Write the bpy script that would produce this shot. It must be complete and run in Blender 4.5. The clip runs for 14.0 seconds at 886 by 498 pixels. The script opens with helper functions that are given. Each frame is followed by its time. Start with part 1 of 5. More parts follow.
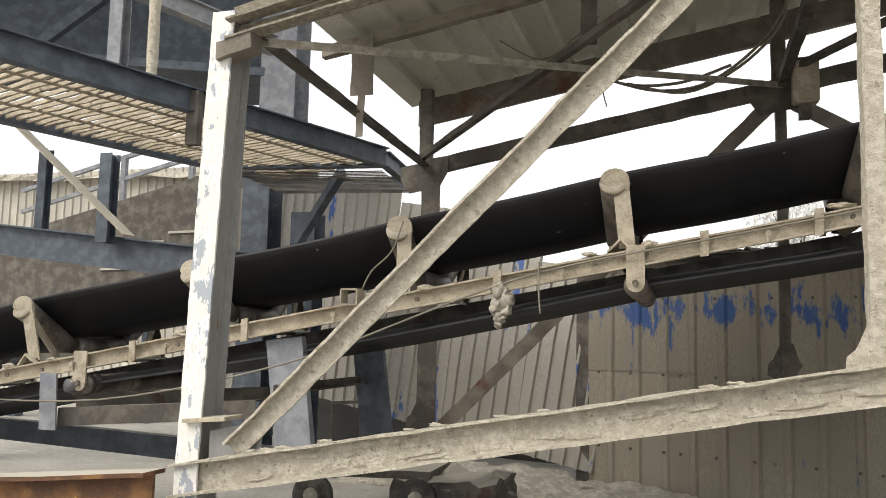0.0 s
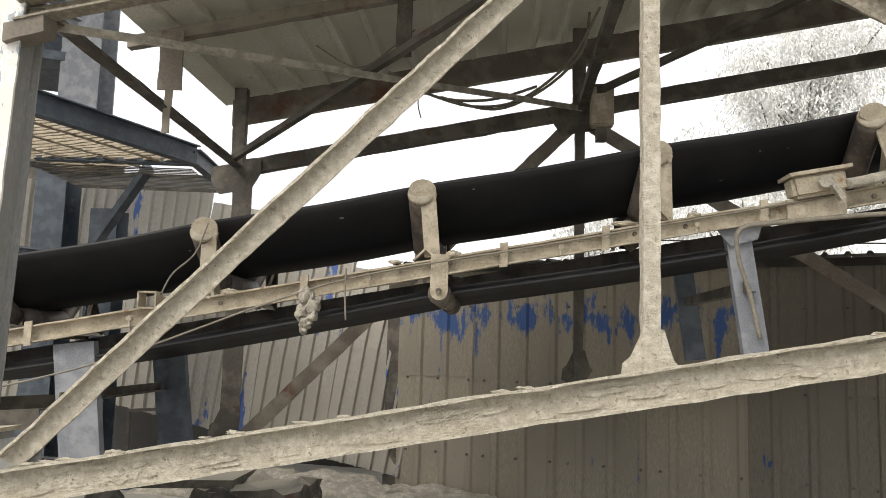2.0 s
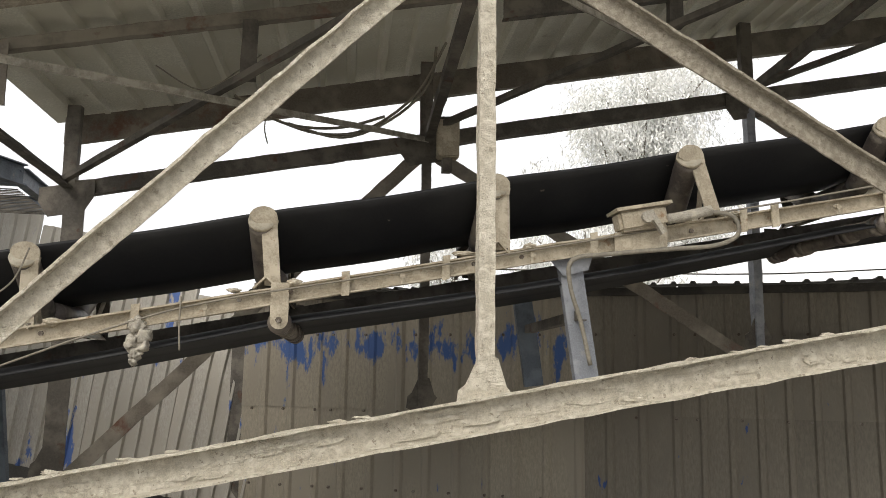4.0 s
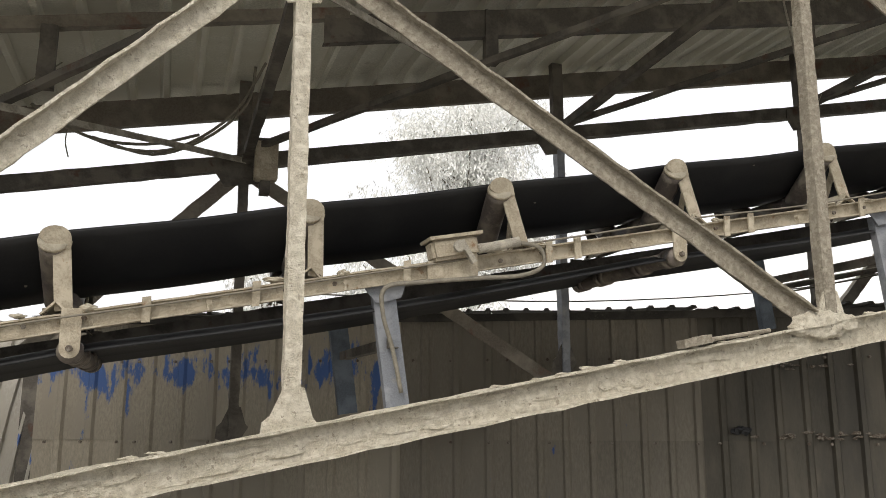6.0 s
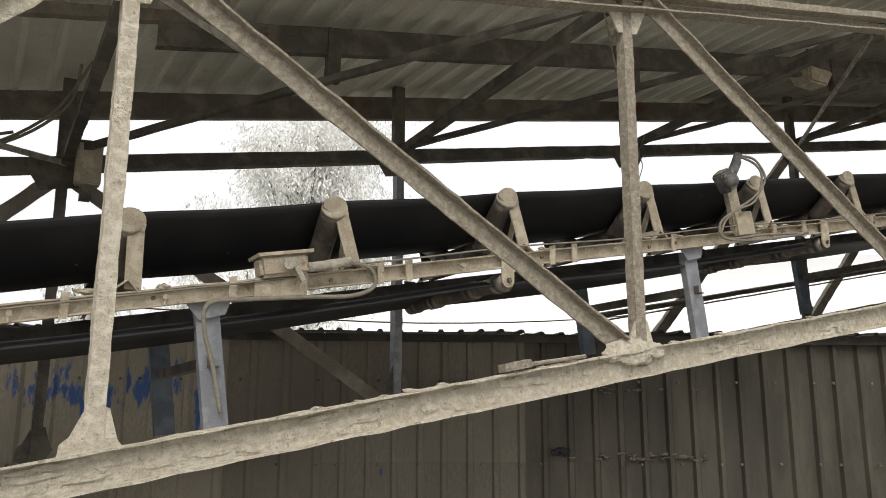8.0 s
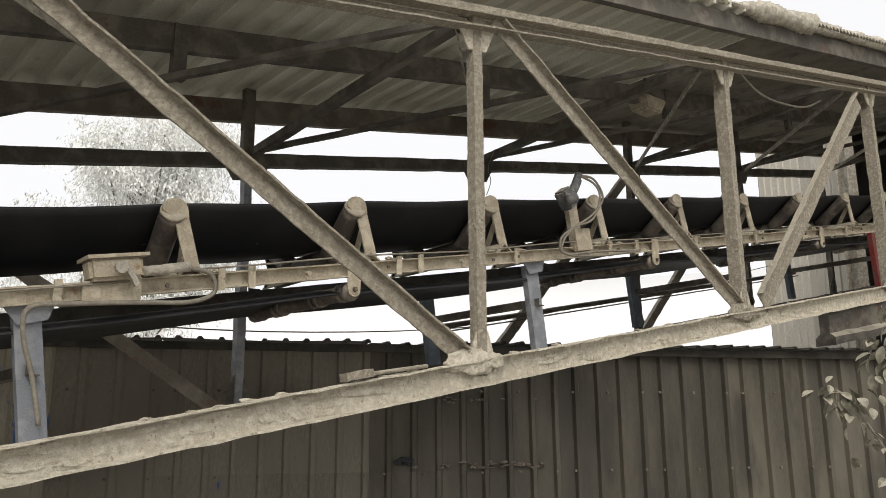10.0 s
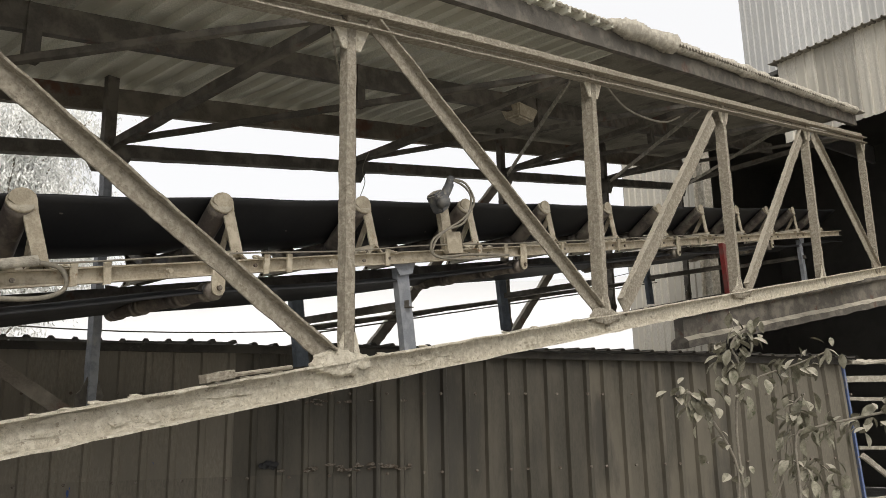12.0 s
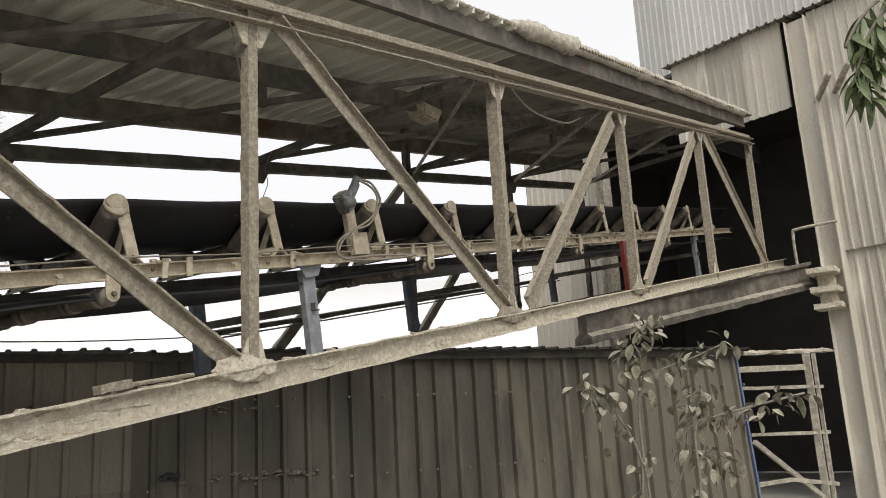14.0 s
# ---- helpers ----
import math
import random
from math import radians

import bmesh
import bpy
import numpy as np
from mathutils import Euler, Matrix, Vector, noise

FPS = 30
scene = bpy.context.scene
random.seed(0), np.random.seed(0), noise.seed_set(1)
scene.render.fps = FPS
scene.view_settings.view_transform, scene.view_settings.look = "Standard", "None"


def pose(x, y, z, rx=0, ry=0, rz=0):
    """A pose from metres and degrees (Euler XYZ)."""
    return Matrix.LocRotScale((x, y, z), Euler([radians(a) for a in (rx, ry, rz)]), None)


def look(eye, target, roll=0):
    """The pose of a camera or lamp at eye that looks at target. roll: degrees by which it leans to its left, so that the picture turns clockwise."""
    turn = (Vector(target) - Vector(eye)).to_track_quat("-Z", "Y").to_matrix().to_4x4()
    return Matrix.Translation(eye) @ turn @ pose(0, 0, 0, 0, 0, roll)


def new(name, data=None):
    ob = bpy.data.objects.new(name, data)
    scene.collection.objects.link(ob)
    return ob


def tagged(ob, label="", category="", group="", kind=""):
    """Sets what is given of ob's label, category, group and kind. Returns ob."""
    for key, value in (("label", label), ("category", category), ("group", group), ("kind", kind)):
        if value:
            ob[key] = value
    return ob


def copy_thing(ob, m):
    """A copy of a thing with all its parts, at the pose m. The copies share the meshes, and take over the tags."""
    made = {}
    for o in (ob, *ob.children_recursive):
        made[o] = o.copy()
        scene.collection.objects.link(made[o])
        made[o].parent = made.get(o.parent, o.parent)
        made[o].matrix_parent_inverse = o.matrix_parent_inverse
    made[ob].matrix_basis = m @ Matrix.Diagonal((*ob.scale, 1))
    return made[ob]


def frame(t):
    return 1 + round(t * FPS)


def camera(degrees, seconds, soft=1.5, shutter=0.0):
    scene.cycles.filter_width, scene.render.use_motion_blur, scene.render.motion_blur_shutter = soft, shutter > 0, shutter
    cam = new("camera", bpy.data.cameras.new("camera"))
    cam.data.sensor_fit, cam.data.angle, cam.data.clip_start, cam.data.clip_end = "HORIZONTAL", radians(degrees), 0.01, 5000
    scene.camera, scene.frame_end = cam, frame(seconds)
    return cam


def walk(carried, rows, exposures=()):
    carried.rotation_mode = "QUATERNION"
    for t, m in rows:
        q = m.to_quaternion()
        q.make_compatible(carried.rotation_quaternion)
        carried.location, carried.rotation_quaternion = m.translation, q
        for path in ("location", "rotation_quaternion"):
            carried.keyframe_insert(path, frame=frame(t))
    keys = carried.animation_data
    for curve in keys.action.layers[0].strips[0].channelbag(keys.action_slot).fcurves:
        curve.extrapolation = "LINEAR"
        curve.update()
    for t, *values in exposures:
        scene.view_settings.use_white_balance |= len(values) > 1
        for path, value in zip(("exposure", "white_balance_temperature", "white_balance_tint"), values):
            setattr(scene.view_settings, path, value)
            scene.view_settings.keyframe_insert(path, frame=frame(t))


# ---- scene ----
cam = camera(56.5, 14.0, 0.8)
PATH = [
    (0, (-0.737, 0.718, 1.593), (-1.293, 2.628, 1.806), 1.3),
    (0.5, (-0.709, 0.709, 1.594), (-1.104, 2.658, 1.813), 1.9),
    (1, (-0.703, 0.71, 1.594), (-0.977, 2.679, 1.819), 2.0),
    (1.5, (-0.686, 0.701, 1.601), (-0.905, 2.677, 1.826), 1.9),
    (2, (-0.664, 0.692, 1.602), (-0.792, 2.674, 1.837), 1.6),
    (2.5, (-0.638, 0.681, 1.604), (-0.665, 2.666, 1.854), 1.3),
    (3, (-0.618, 0.671, 1.605), (-0.566, 2.651, 1.879), 1.0),
    (5.5, (-0.531, 0.684, 1.629), (-0.016, 2.586, 1.976), 0.4),
    (6, (-0.503, 0.68, 1.636), (0.119, 2.546, 2.002), -0.1),
    (6.5, (-0.476, 0.662, 1.637), (0.25, 2.484, 2.028), -0.4),
    (7, (-0.455, 0.665, 1.639), (0.36, 2.448, 2.038), -0.2),
    (7.5, (-0.444, 0.664, 1.642), (0.443, 2.411, 2.042), -0.1),
    (8, (-0.425, 0.664, 1.646), (0.536, 2.368, 2.058), 0.2),
    (10.5, (-0.364, 0.642, 1.639), (0.943, 2.091, 2.076), -0.8),
    (11, (-0.344, 0.651, 1.635), (1.017, 2.049, 2.074), -1.1),
    (11.5, (-0.347, 0.629, 1.636), (1.076, 1.964, 2.073), -1.0),
    (12, (-0.341, 0.626, 1.637), (1.123, 1.917, 2.074), -1.0),
    (12.5, (-0.329, 0.629, 1.634), (1.171, 1.877, 2.071), -1.3),
    (13, (-0.31, 0.635, 1.637), (1.217, 1.851, 2.074), -1.9),
    (13.5, (-0.31, 0.653, 1.653), (1.259, 1.815, 2.086), -3.1),
    (14, (-0.308, 0.672, 1.645), (1.298, 1.783, 2.076), -3.2),
]
walk(cam, [(t, look(eye, target, roll)) for t, eye, target, roll in PATH],
     exposures=[(0.0, 0.2), (3.0, 0.15), (7.0, 0.0), (11.0, -0.1), (14.0, -0.1)])

SLOPE = 0.188            # rise of the conveyor gallery along +x
NEAR_Y, FAR_Y = 4.457, 7.68   # planes of the two trusses
UP, AWAY, ALONG = Vector((0, 0, 1)), Vector((0, 1, 0)), Vector((1, 0, SLOPE)).normalized()
ACROSS = Vector((-SLOPE, 0, 1)).normalized()


def chord_z(x):
    return 1.52 + 0.184 * x


def top_z(x):
    return 3.70 + 0.1965 * x


# ---- world and light ----
world = bpy.data.worlds.new("overcast_sky")
scene.world = world
world.use_nodes = True
wn, wl = world.node_tree.nodes, world.node_tree.links
wn.clear()
sky = wn.new("ShaderNodeTexSky")
sky.sky_type, sky.sun_disc, sky.sun_elevation, sky.sun_rotation = "NISHITA", False, radians(45), radians(215)
sky.air_density, sky.dust_density = 1.0, 6.0
hue = wn.new("ShaderNodeHueSaturation")
hue.inputs["Saturation"].default_value = 0.12
cloud = wn.new("ShaderNodeMixRGB")
cloud.inputs[0].default_value = 0.75
cloud.inputs[2].default_value = (9.6, 9.6, 9.7, 1)
bg, wout = wn.new("ShaderNodeBackground"), wn.new("ShaderNodeOutputWorld")
bg.inputs["Strength"].default_value = 0.13
wl.new(sky.outputs[0], hue.inputs["Color"])
wl.new(hue.outputs[0], cloud.inputs[1])
wl.new(cloud.outputs[0], bg.inputs["Color"])
wl.new(bg.outputs[0], wout.inputs["Surface"])
sun = new("sun", bpy.data.lights.new("sun", "SUN"))
sun.data.energy, sun.data.angle, sun.data.color = 2.3, radians(35), (1.0, 0.93, 0.82)
sun.matrix_world = look((-7, -10, 12), (0, 0, 0))


# ---- materials ----
def material(name, base, second=None, third=None, rough=0.85, metal=0.0, scale=6.0, fine=60.0, mix=(0.45, 0.6), patch=(0.6, 0.66),
             patch_scale=2.5, bump=0.3, dust=None, dust_from=0.35, streak=1.0, spread=0.0, relief=0.02, band=None):
    """base with soft stains of second, hard-edged patches of third, fine grain, and dust lying on faces that look up."""
    m = bpy.data.materials.new(name)
    m.use_nodes = True
    n, l = m.node_tree.nodes, m.node_tree.links
    shade = n["Principled BSDF"]
    shade.inputs["Roughness"].default_value, shade.inputs["Metallic"].default_value = rough, metal
    geo = n.new("ShaderNodeNewGeometry")
    place = n.new("ShaderNodeMapping")
    place.inputs["Scale"].default_value = (1, 1, 1 / streak)
    info = n.new("ShaderNodeObjectInfo")
    shift = n.new("ShaderNodeVectorMath")
    shift.operation = "MULTIPLY_ADD"
    l.new(info.outputs["Random"], shift.inputs[0])
    shift.inputs[1].default_value = (17 * spread, 9 * spread, 5 * spread)
    l.new(geo.outputs["Position"], shift.inputs[2])
    l.new(shift.outputs[0], place.inputs["Vector"])

    def cloudy(size, detail=6, roughness=0.6):
        t = n.new("ShaderNodeTexNoise")
        t.inputs["Scale"].default_value, t.inputs["Detail"].default_value, t.inputs["Roughness"].default_value = size, detail, roughness
        l.new(place.outputs[0], t.inputs["Vector"])
        return t.outputs["Fac"]

    def step(value, low, high):
        r = n.new("ShaderNodeMapRange")
        r.inputs["From Min"].default_value, r.inputs["From Max"].default_value = low, high
        l.new(value, r.inputs["Value"])
        return r.outputs[0]

    def blend(fac, a, b):
        x = n.new("ShaderNodeMixRGB")
        for k, v in ((0, fac), (1, a), (2, b)):
            if isinstance(v, tuple):
                x.inputs[k].default_value = (*v, 1)
            elif isinstance(v, float):
                x.inputs[k].default_value = v
            else:
                l.new(v, x.inputs[k])
        return x.outputs[0]

    grain = cloudy(fine, 4, 0.7)
    dark = tuple(c * 0.72 for c in base)
    colour = blend(step(grain, 0.35, 0.65), dark, base)
    stain = cloudy(scale)
    if second:
        colour = blend(step(stain, *mix), colour, second)
    if third:
        spots = cloudy(patch_scale, 9, 0.65)
        if band:
            # scraped patches keep to one height on the wall: (height, reach, gain)
            high = n.new("ShaderNodeSeparateXYZ")
            l.new(geo.outputs["Position"], high.inputs[0])
            off = n.new("ShaderNodeMath")
            off.operation = "SUBTRACT"
            l.new(high.outputs[2], off.inputs[0])
            off.inputs[1].default_value = band[0]
            size = n.new("ShaderNodeMath")
            size.operation = "ABSOLUTE"
            l.new(off.outputs[0], size.inputs[0])
            fall = n.new("ShaderNodeMapRange")
            fall.inputs["From Min"].default_value, fall.inputs["From Max"].default_value = 0.0, band[1]
            fall.inputs["To Min"].default_value, fall.inputs["To Max"].default_value = band[2], -band[2]
            l.new(size.outputs[0], fall.inputs["Value"])
            total = n.new("ShaderNodeMath")
            total.operation = "ADD"
            l.new(spots, total.inputs[0])
            l.new(fall.outputs[0], total.inputs[1])
            spots = total.outputs[0]
        colour = blend(step(spots, *patch), colour, third)
    if spread:
        tone = n.new("ShaderNodeHueSaturation")
        r = n.new("ShaderNodeMapRange")
        r.inputs["To Min"].default_value, r.inputs["To Max"].default_value = 0.82, 1.15
        l.new(info.outputs["Random"], r.inputs["Value"])
        l.new(r.outputs[0], tone.inputs["Value"])
        l.new(colour, tone.inputs["Color"])
        colour = tone.outputs[0]
    if dust:
        split = n.new("ShaderNodeSeparateXYZ")
        l.new(geo.outputs["True Normal"], split.inputs[0])
        add = n.new("ShaderNodeMath")
        add.operation = "ADD"
        wob = n.new("ShaderNodeMath")
        wob.operation = "MULTIPLY_ADD"
        l.new(stain, wob.inputs[0])
        wob.inputs[1].default_value, wob.inputs[2].default_value = 0.8, -0.4
        l.new(split.outputs[2], add.inputs[0])
        l.new(wob.outputs[0], add.inputs[1])
        colour = blend(step(add.outputs[0], dust_from, dust_from + 0.35), colour, dust)
    l.new(colour, shade.inputs["Base Color"])
    if bump:
        h = n.new("ShaderNodeMath")
        h.operation = "MULTIPLY_ADD"
        l.new(grain, h.inputs[0])
        h.inputs[1].default_value = 0.45
        l.new(stain, h.inputs[2])
        b = n.new("ShaderNodeBump")
        b.inputs["Strength"].default_value, b.inputs["Distance"].default_value = bump, relief
        l.new(h.outputs[0], b.inputs["Height"])
        l.new(b.outputs[0], shade.inputs["Normal"])
    return m


DUST = (0.47, 0.43, 0.35)
M_CRUST = material("cement_crusted_steel", (0.72, 0.652, 0.52), (0.80, 0.743, 0.623), (0.43, 0.375, 0.285), scale=26, fine=170, mix=(0.45, 0.62), patch=(0.595, 0.64), patch_scale=30, bump=1.0, dust=(0.68, 0.62, 0.50), relief=0.04)
M_CRUST_MID = material("browner_crusted_steel", (0.38, 0.335, 0.262), (0.47, 0.42, 0.335), (0.28, 0.24, 0.185), scale=30, fine=170, mix=(0.45, 0.62), patch=(0.565, 0.61), patch_scale=36, bump=1.0, dust=(0.52, 0.47, 0.375), relief=0.04)
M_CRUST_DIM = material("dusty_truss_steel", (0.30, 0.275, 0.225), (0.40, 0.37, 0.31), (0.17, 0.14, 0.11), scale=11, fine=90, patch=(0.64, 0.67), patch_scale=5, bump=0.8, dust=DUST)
M_FLAKED = material("flaked_white_paint", (0.86, 0.85, 0.82), (0.74, 0.72, 0.66), (0.36, 0.39, 0.43), scale=6, fine=55, patch=(0.545, 0.56), patch_scale=10, bump=0.5, streak=2.2)
M_COLUMN_SIDE = material("stained_column_web", (0.33, 0.33, 0.32), (0.25, 0.25, 0.24), (0.20, 0.12, 0.08), scale=5, patch=(0.63, 0.66), patch_scale=9, bump=0.4, streak=3)
M_STRINGER = material("dusty_stringer_steel", (0.43, 0.372, 0.278), (0.50, 0.44, 0.34), (0.26, 0.17, 0.10), scale=10, fine=80, patch=(0.63, 0.68), patch_scale=8, bump=0.5, dust=(0.52, 0.48, 0.39))
M_FLASHING = material("dusted_blue_paint", (0.10, 0.14, 0.27), (0.17, 0.18, 0.22), (0.25, 0.23, 0.19), rough=0.7, scale=6, patch=(0.55, 0.65), patch_scale=6, bump=0.2)
# Near-black base puts the eave's backlit silhouette into the colour.
M_EAVE = material("silhouette_dark_eave", (0.045, 0.041, 0.036), (0.07, 0.063, 0.053), (0.11, 0.098, 0.08), rough=0.9, scale=4, patch=(0.62, 0.7), patch_scale=5, bump=0.3)
M_DARK = material("dark_steel", (0.098, 0.088, 0.075), (0.155, 0.138, 0.115), (0.10, 0.06, 0.045), scale=5, patch=(0.6, 0.66), patch_scale=4, bump=0.35, dust=(0.36, 0.33, 0.27), dust_from=0.5)
M_PURLIN = material("rust_stained_purlin", (0.19, 0.165, 0.135), (0.25, 0.225, 0.185), (0.15, 0.08, 0.055), scale=3, patch=(0.58, 0.66), patch_scale=2.2, bump=0.35, dust=DUST, dust_from=0.5)
M_BLUE = material("slate_blue_paint", (0.070, 0.088, 0.112), (0.10, 0.122, 0.15), (0.15, 0.15, 0.15), rough=0.5, scale=7, fine=90, patch=(0.66, 0.7), bump=0.5, dust=(0.40, 0.38, 0.34), dust_from=0.7)
M_GREY = material("grey_painted_steel", (0.22, 0.232, 0.258), (0.27, 0.28, 0.30), (0.36, 0.34, 0.29), rough=0.6, scale=9, fine=120, patch=(0.6, 0.7), bump=0.4, dust=DUST)
M_BELT = material("black_rubber", (0.014, 0.014, 0.016), (0.021, 0.021, 0.022), (0.05, 0.048, 0.044), rough=0.62, scale=1.6, fine=40, patch=(0.72, 0.76), patch_scale=11, bump=0.08)
M_ROLLER = material("worn_roller_steel", (0.12, 0.10, 0.09), (0.22, 0.19, 0.155), (0.30, 0.27, 0.22), rough=0.5, metal=0.3, scale=5, patch=(0.55, 0.7), patch_scale=6, bump=0.15)
# Dusty sheet with the gallery's overhead shade put into its base colour.
M_SHEET = material("shaded_dusty_wall_sheet", (0.072, 0.064, 0.048), (0.098, 0.086, 0.065), (0.048, 0.043, 0.034), rough=0.7, scale=2.2, fine=70, patch=(0.52, 0.62), patch_scale=1.8, bump=0.15, streak=4, spread=0.35)
M_SHEET_BLUE = material("blue_sheet_under_dust", (0.33, 0.292, 0.228), (0.265, 0.235, 0.187), (0.045, 0.10, 0.27), rough=0.7, scale=2.5, patch=(0.565, 0.615), patch_scale=5.0, bump=0.15, streak=3.0, spread=0.12, band=(1.95, 0.5, 0.085))
M_SHEET_PALE = material("bluish_pale_sheet", (0.44, 0.415, 0.365), (0.37, 0.345, 0.295), (0.06, 0.12, 0.33), rough=0.6, scale=3, patch=(0.62, 0.64), patch_scale=2.0, bump=0.12, streak=3)
M_CREAM = material("cement_dusted_sheet", (0.49, 0.46, 0.40), (0.41, 0.385, 0.33), (0.57, 0.54, 0.47), rough=0.8, scale=2.4, patch=(0.55, 0.66), patch_scale=1.5, bump=0.15, streak=4, spread=0.3)
# Middle tone, stepping from the paler left sheets to the shade-darkened run.
M_SHEET_MID = material("mid_tone_wall_sheet", (0.205, 0.182, 0.142), (0.16, 0.142, 0.112), (0.03, 0.07, 0.22), rough=0.7, scale=2.5, patch=(0.66, 0.675), patch_scale=5.0, bump=0.15, streak=3.5, spread=0.2)
# Lighter copy of the wall sheet where the truss shades it less.
M_SHEET_LIT = material("less_shaded_wall_sheet", (0.142, 0.126, 0.097), (0.112, 0.10, 0.078), (0.172, 0.153, 0.12), rough=0.8, scale=2.4, patch=(0.55, 0.66), patch_scale=1.5, bump=0.15, streak=4, spread=0.3)
M_TOWER = material("grey_tower_sheet", (0.52, 0.515, 0.50), (0.45, 0.445, 0.43), (0.58, 0.57, 0.54), rough=0.6, scale=1.5, patch=(0.55, 0.7), bump=0.05, streak=5, spread=0.2)
M_ROOF = material("roof_sheet_underside", (0.76, 0.745, 0.65), (0.60, 0.58, 0.49), (0.32, 0.25, 0.18), rough=0.6, scale=1.4, patch=(0.66, 0.72), patch_scale=1.3, bump=0.08, spread=0.3)
M_ROOF_OLD = material("old_wavy_roof_sheet", (0.30, 0.28, 0.235), (0.20, 0.185, 0.155), (0.12, 0.105, 0.09), rough=0.9, scale=2.4, patch=(0.55, 0.7), bump=0.3, dust=DUST, spread=0.3)
M_LUMP = material("caked_cement_dust", (0.44, 0.405, 0.34), (0.53, 0.49, 0.41), (0.34, 0.31, 0.26), rough=0.95, scale=14, fine=120, patch=(0.55, 0.65), patch_scale=9, bump=1.0)
M_GROUND = material("dusty_concrete_yard", (0.42, 0.40, 0.355), (0.30, 0.285, 0.25), (0.60, 0.58, 0.53), rough=0.9, scale=0.9, fine=25, patch=(0.6, 0.68), patch_scale=0.6, bump=0.4)
M_RUST = material("rusty_beam", (0.11, 0.055, 0.03), (0.20, 0.10, 0.04), (0.50, 0.34, 0.06), rough=0.85, scale=7, patch=(0.62, 0.66), patch_scale=5, bump=0.5, dust=(0.45, 0.42, 0.35), dust_from=0.4)
M_GRATE = material("dust_caked_bars", (0.55, 0.48, 0.37), (0.40, 0.34, 0.25), (0.18, 0.15, 0.12), scale=13, patch=(0.6, 0.66), patch_scale=8, bump=0.7)
# Interior shade is put into this dark base colour.
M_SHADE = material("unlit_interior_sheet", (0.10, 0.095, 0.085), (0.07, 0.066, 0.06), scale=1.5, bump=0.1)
M_WIRE = material("dusty_cable", (0.27, 0.245, 0.195), (0.19, 0.172, 0.14), scale=20, bump=0.2)
M_LEAF = material("dust_covered_leaf", (0.19, 0.18, 0.13), (0.25, 0.235, 0.18), (0.085, 0.095, 0.05), rough=0.8, scale=20, patch=(0.58, 0.64), patch_scale=14, bump=0.1, dust=(0.34, 0.315, 0.25), dust_from=0.45, spread=0.3)
M_LEAF_GREEN = material("green_leaf", (0.085, 0.125, 0.045), (0.13, 0.16, 0.07), rough=0.5, scale=9, bump=0.05, spread=0.3)
# Haze before the far trees is put into this near-white leaf colour.
M_LEAF_FAR = material("haze_paled_foliage", (0.82, 0.825, 0.80), (0.88, 0.88, 0.86), rough=0.8, scale=1.0, bump=0.0)
# Even pale grey stands in for haze over the added hill.
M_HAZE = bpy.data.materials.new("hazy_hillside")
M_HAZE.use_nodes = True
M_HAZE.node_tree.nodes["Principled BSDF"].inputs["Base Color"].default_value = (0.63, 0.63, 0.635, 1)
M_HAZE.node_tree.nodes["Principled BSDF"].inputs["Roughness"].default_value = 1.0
M_BARK = material("twig_bark", (0.26, 0.235, 0.19), (0.17, 0.15, 0.12), scale=30, bump=0.4)
M_RED = material("red_paint", (0.17, 0.02, 0.018), (0.12, 0.04, 0.035), rough=0.5, scale=8, bump=0.1, dust=DUST)
M_GUNMETAL = material("machine_grey_casting", (0.11, 0.113, 0.12), (0.16, 0.157, 0.148), (0.27, 0.25, 0.21), rough=0.6, scale=14, patch=(0.58, 0.68), patch_scale=12, bump=0.4, dust=(0.36, 0.33, 0.27), dust_from=0.5)
M_TYRE = material("dusty_tyre", (0.06, 0.056, 0.05), (0.16, 0.15, 0.125), scale=6, bump=0.3)
M_BOLT = material("rusted_bolt", (0.10, 0.075, 0.055), (0.20, 0.18, 0.15), scale=40, bump=0.2)


# ---- mesh helpers ----
def mesh_of(name, bm, mat, smooth=False):
    bmesh.ops.recalc_face_normals(bm, faces=bm.faces[:])
    me = bpy.data.meshes.new(name)
    bm.to_mesh(me)
    bm.free()
    me.materials.append(mat)
    if smooth:
        me.polygons.foreach_set("use_smooth", [True] * len(me.polygons))
    return me


def part(name, bm, mat, parent, label="", smooth=False):
    ob = new(name, mesh_of(name, bm, mat, smooth))
    ob.parent = parent
    if label:
        ob["label"] = label
    return ob


def thing(name, label, category, group="", kind="", at=(0, 0, 0)):
    ob = new(name)
    ob.location = at
    ob.empty_display_size = 0.1
    return tagged(ob, label, category, group, kind)


def solid(name, bm, mat, label, category, group="", kind="", smooth=False):
    return tagged(new(name, mesh_of(name, bm, mat, smooth)), label, category, group, kind)


def sweep(bm, outline, p0, p1, u, v, rings=1, rough=0.0, seed=0.0):
    """A closed outline (pairs along u and v) drawn from p0 to p1, with worn, uneven edges where rough is set."""
    p0, p1, u, v = Vector(p0), Vector(p1), Vector(u).normalized(), Vector(v).normalized()
    loops = []
    for i in range(rings + 1):
        at = p0.lerp(p1, i / rings)
        loop = []
        for a, b in outline:
            p = at + a * u + b * v
            if rough:
                q = p * 7 + Vector((seed, 0, 0))
                p = p + rough * (noise.noise_vector(q) * 0.7 + noise.noise_vector(q * 3.1) * 0.5)
            loop.append(bm.verts.new(p))
        loops.append(loop)
    k = len(outline)
    for a, b in zip(loops, loops[1:]):
        for i in range(k):
            bm.faces.new((a[i], a[(i + 1) % k], b[(i + 1) % k], b[i]))
    bm.faces.new(loops[0])
    bm.faces.new(loops[-1][::-1])
    return bm


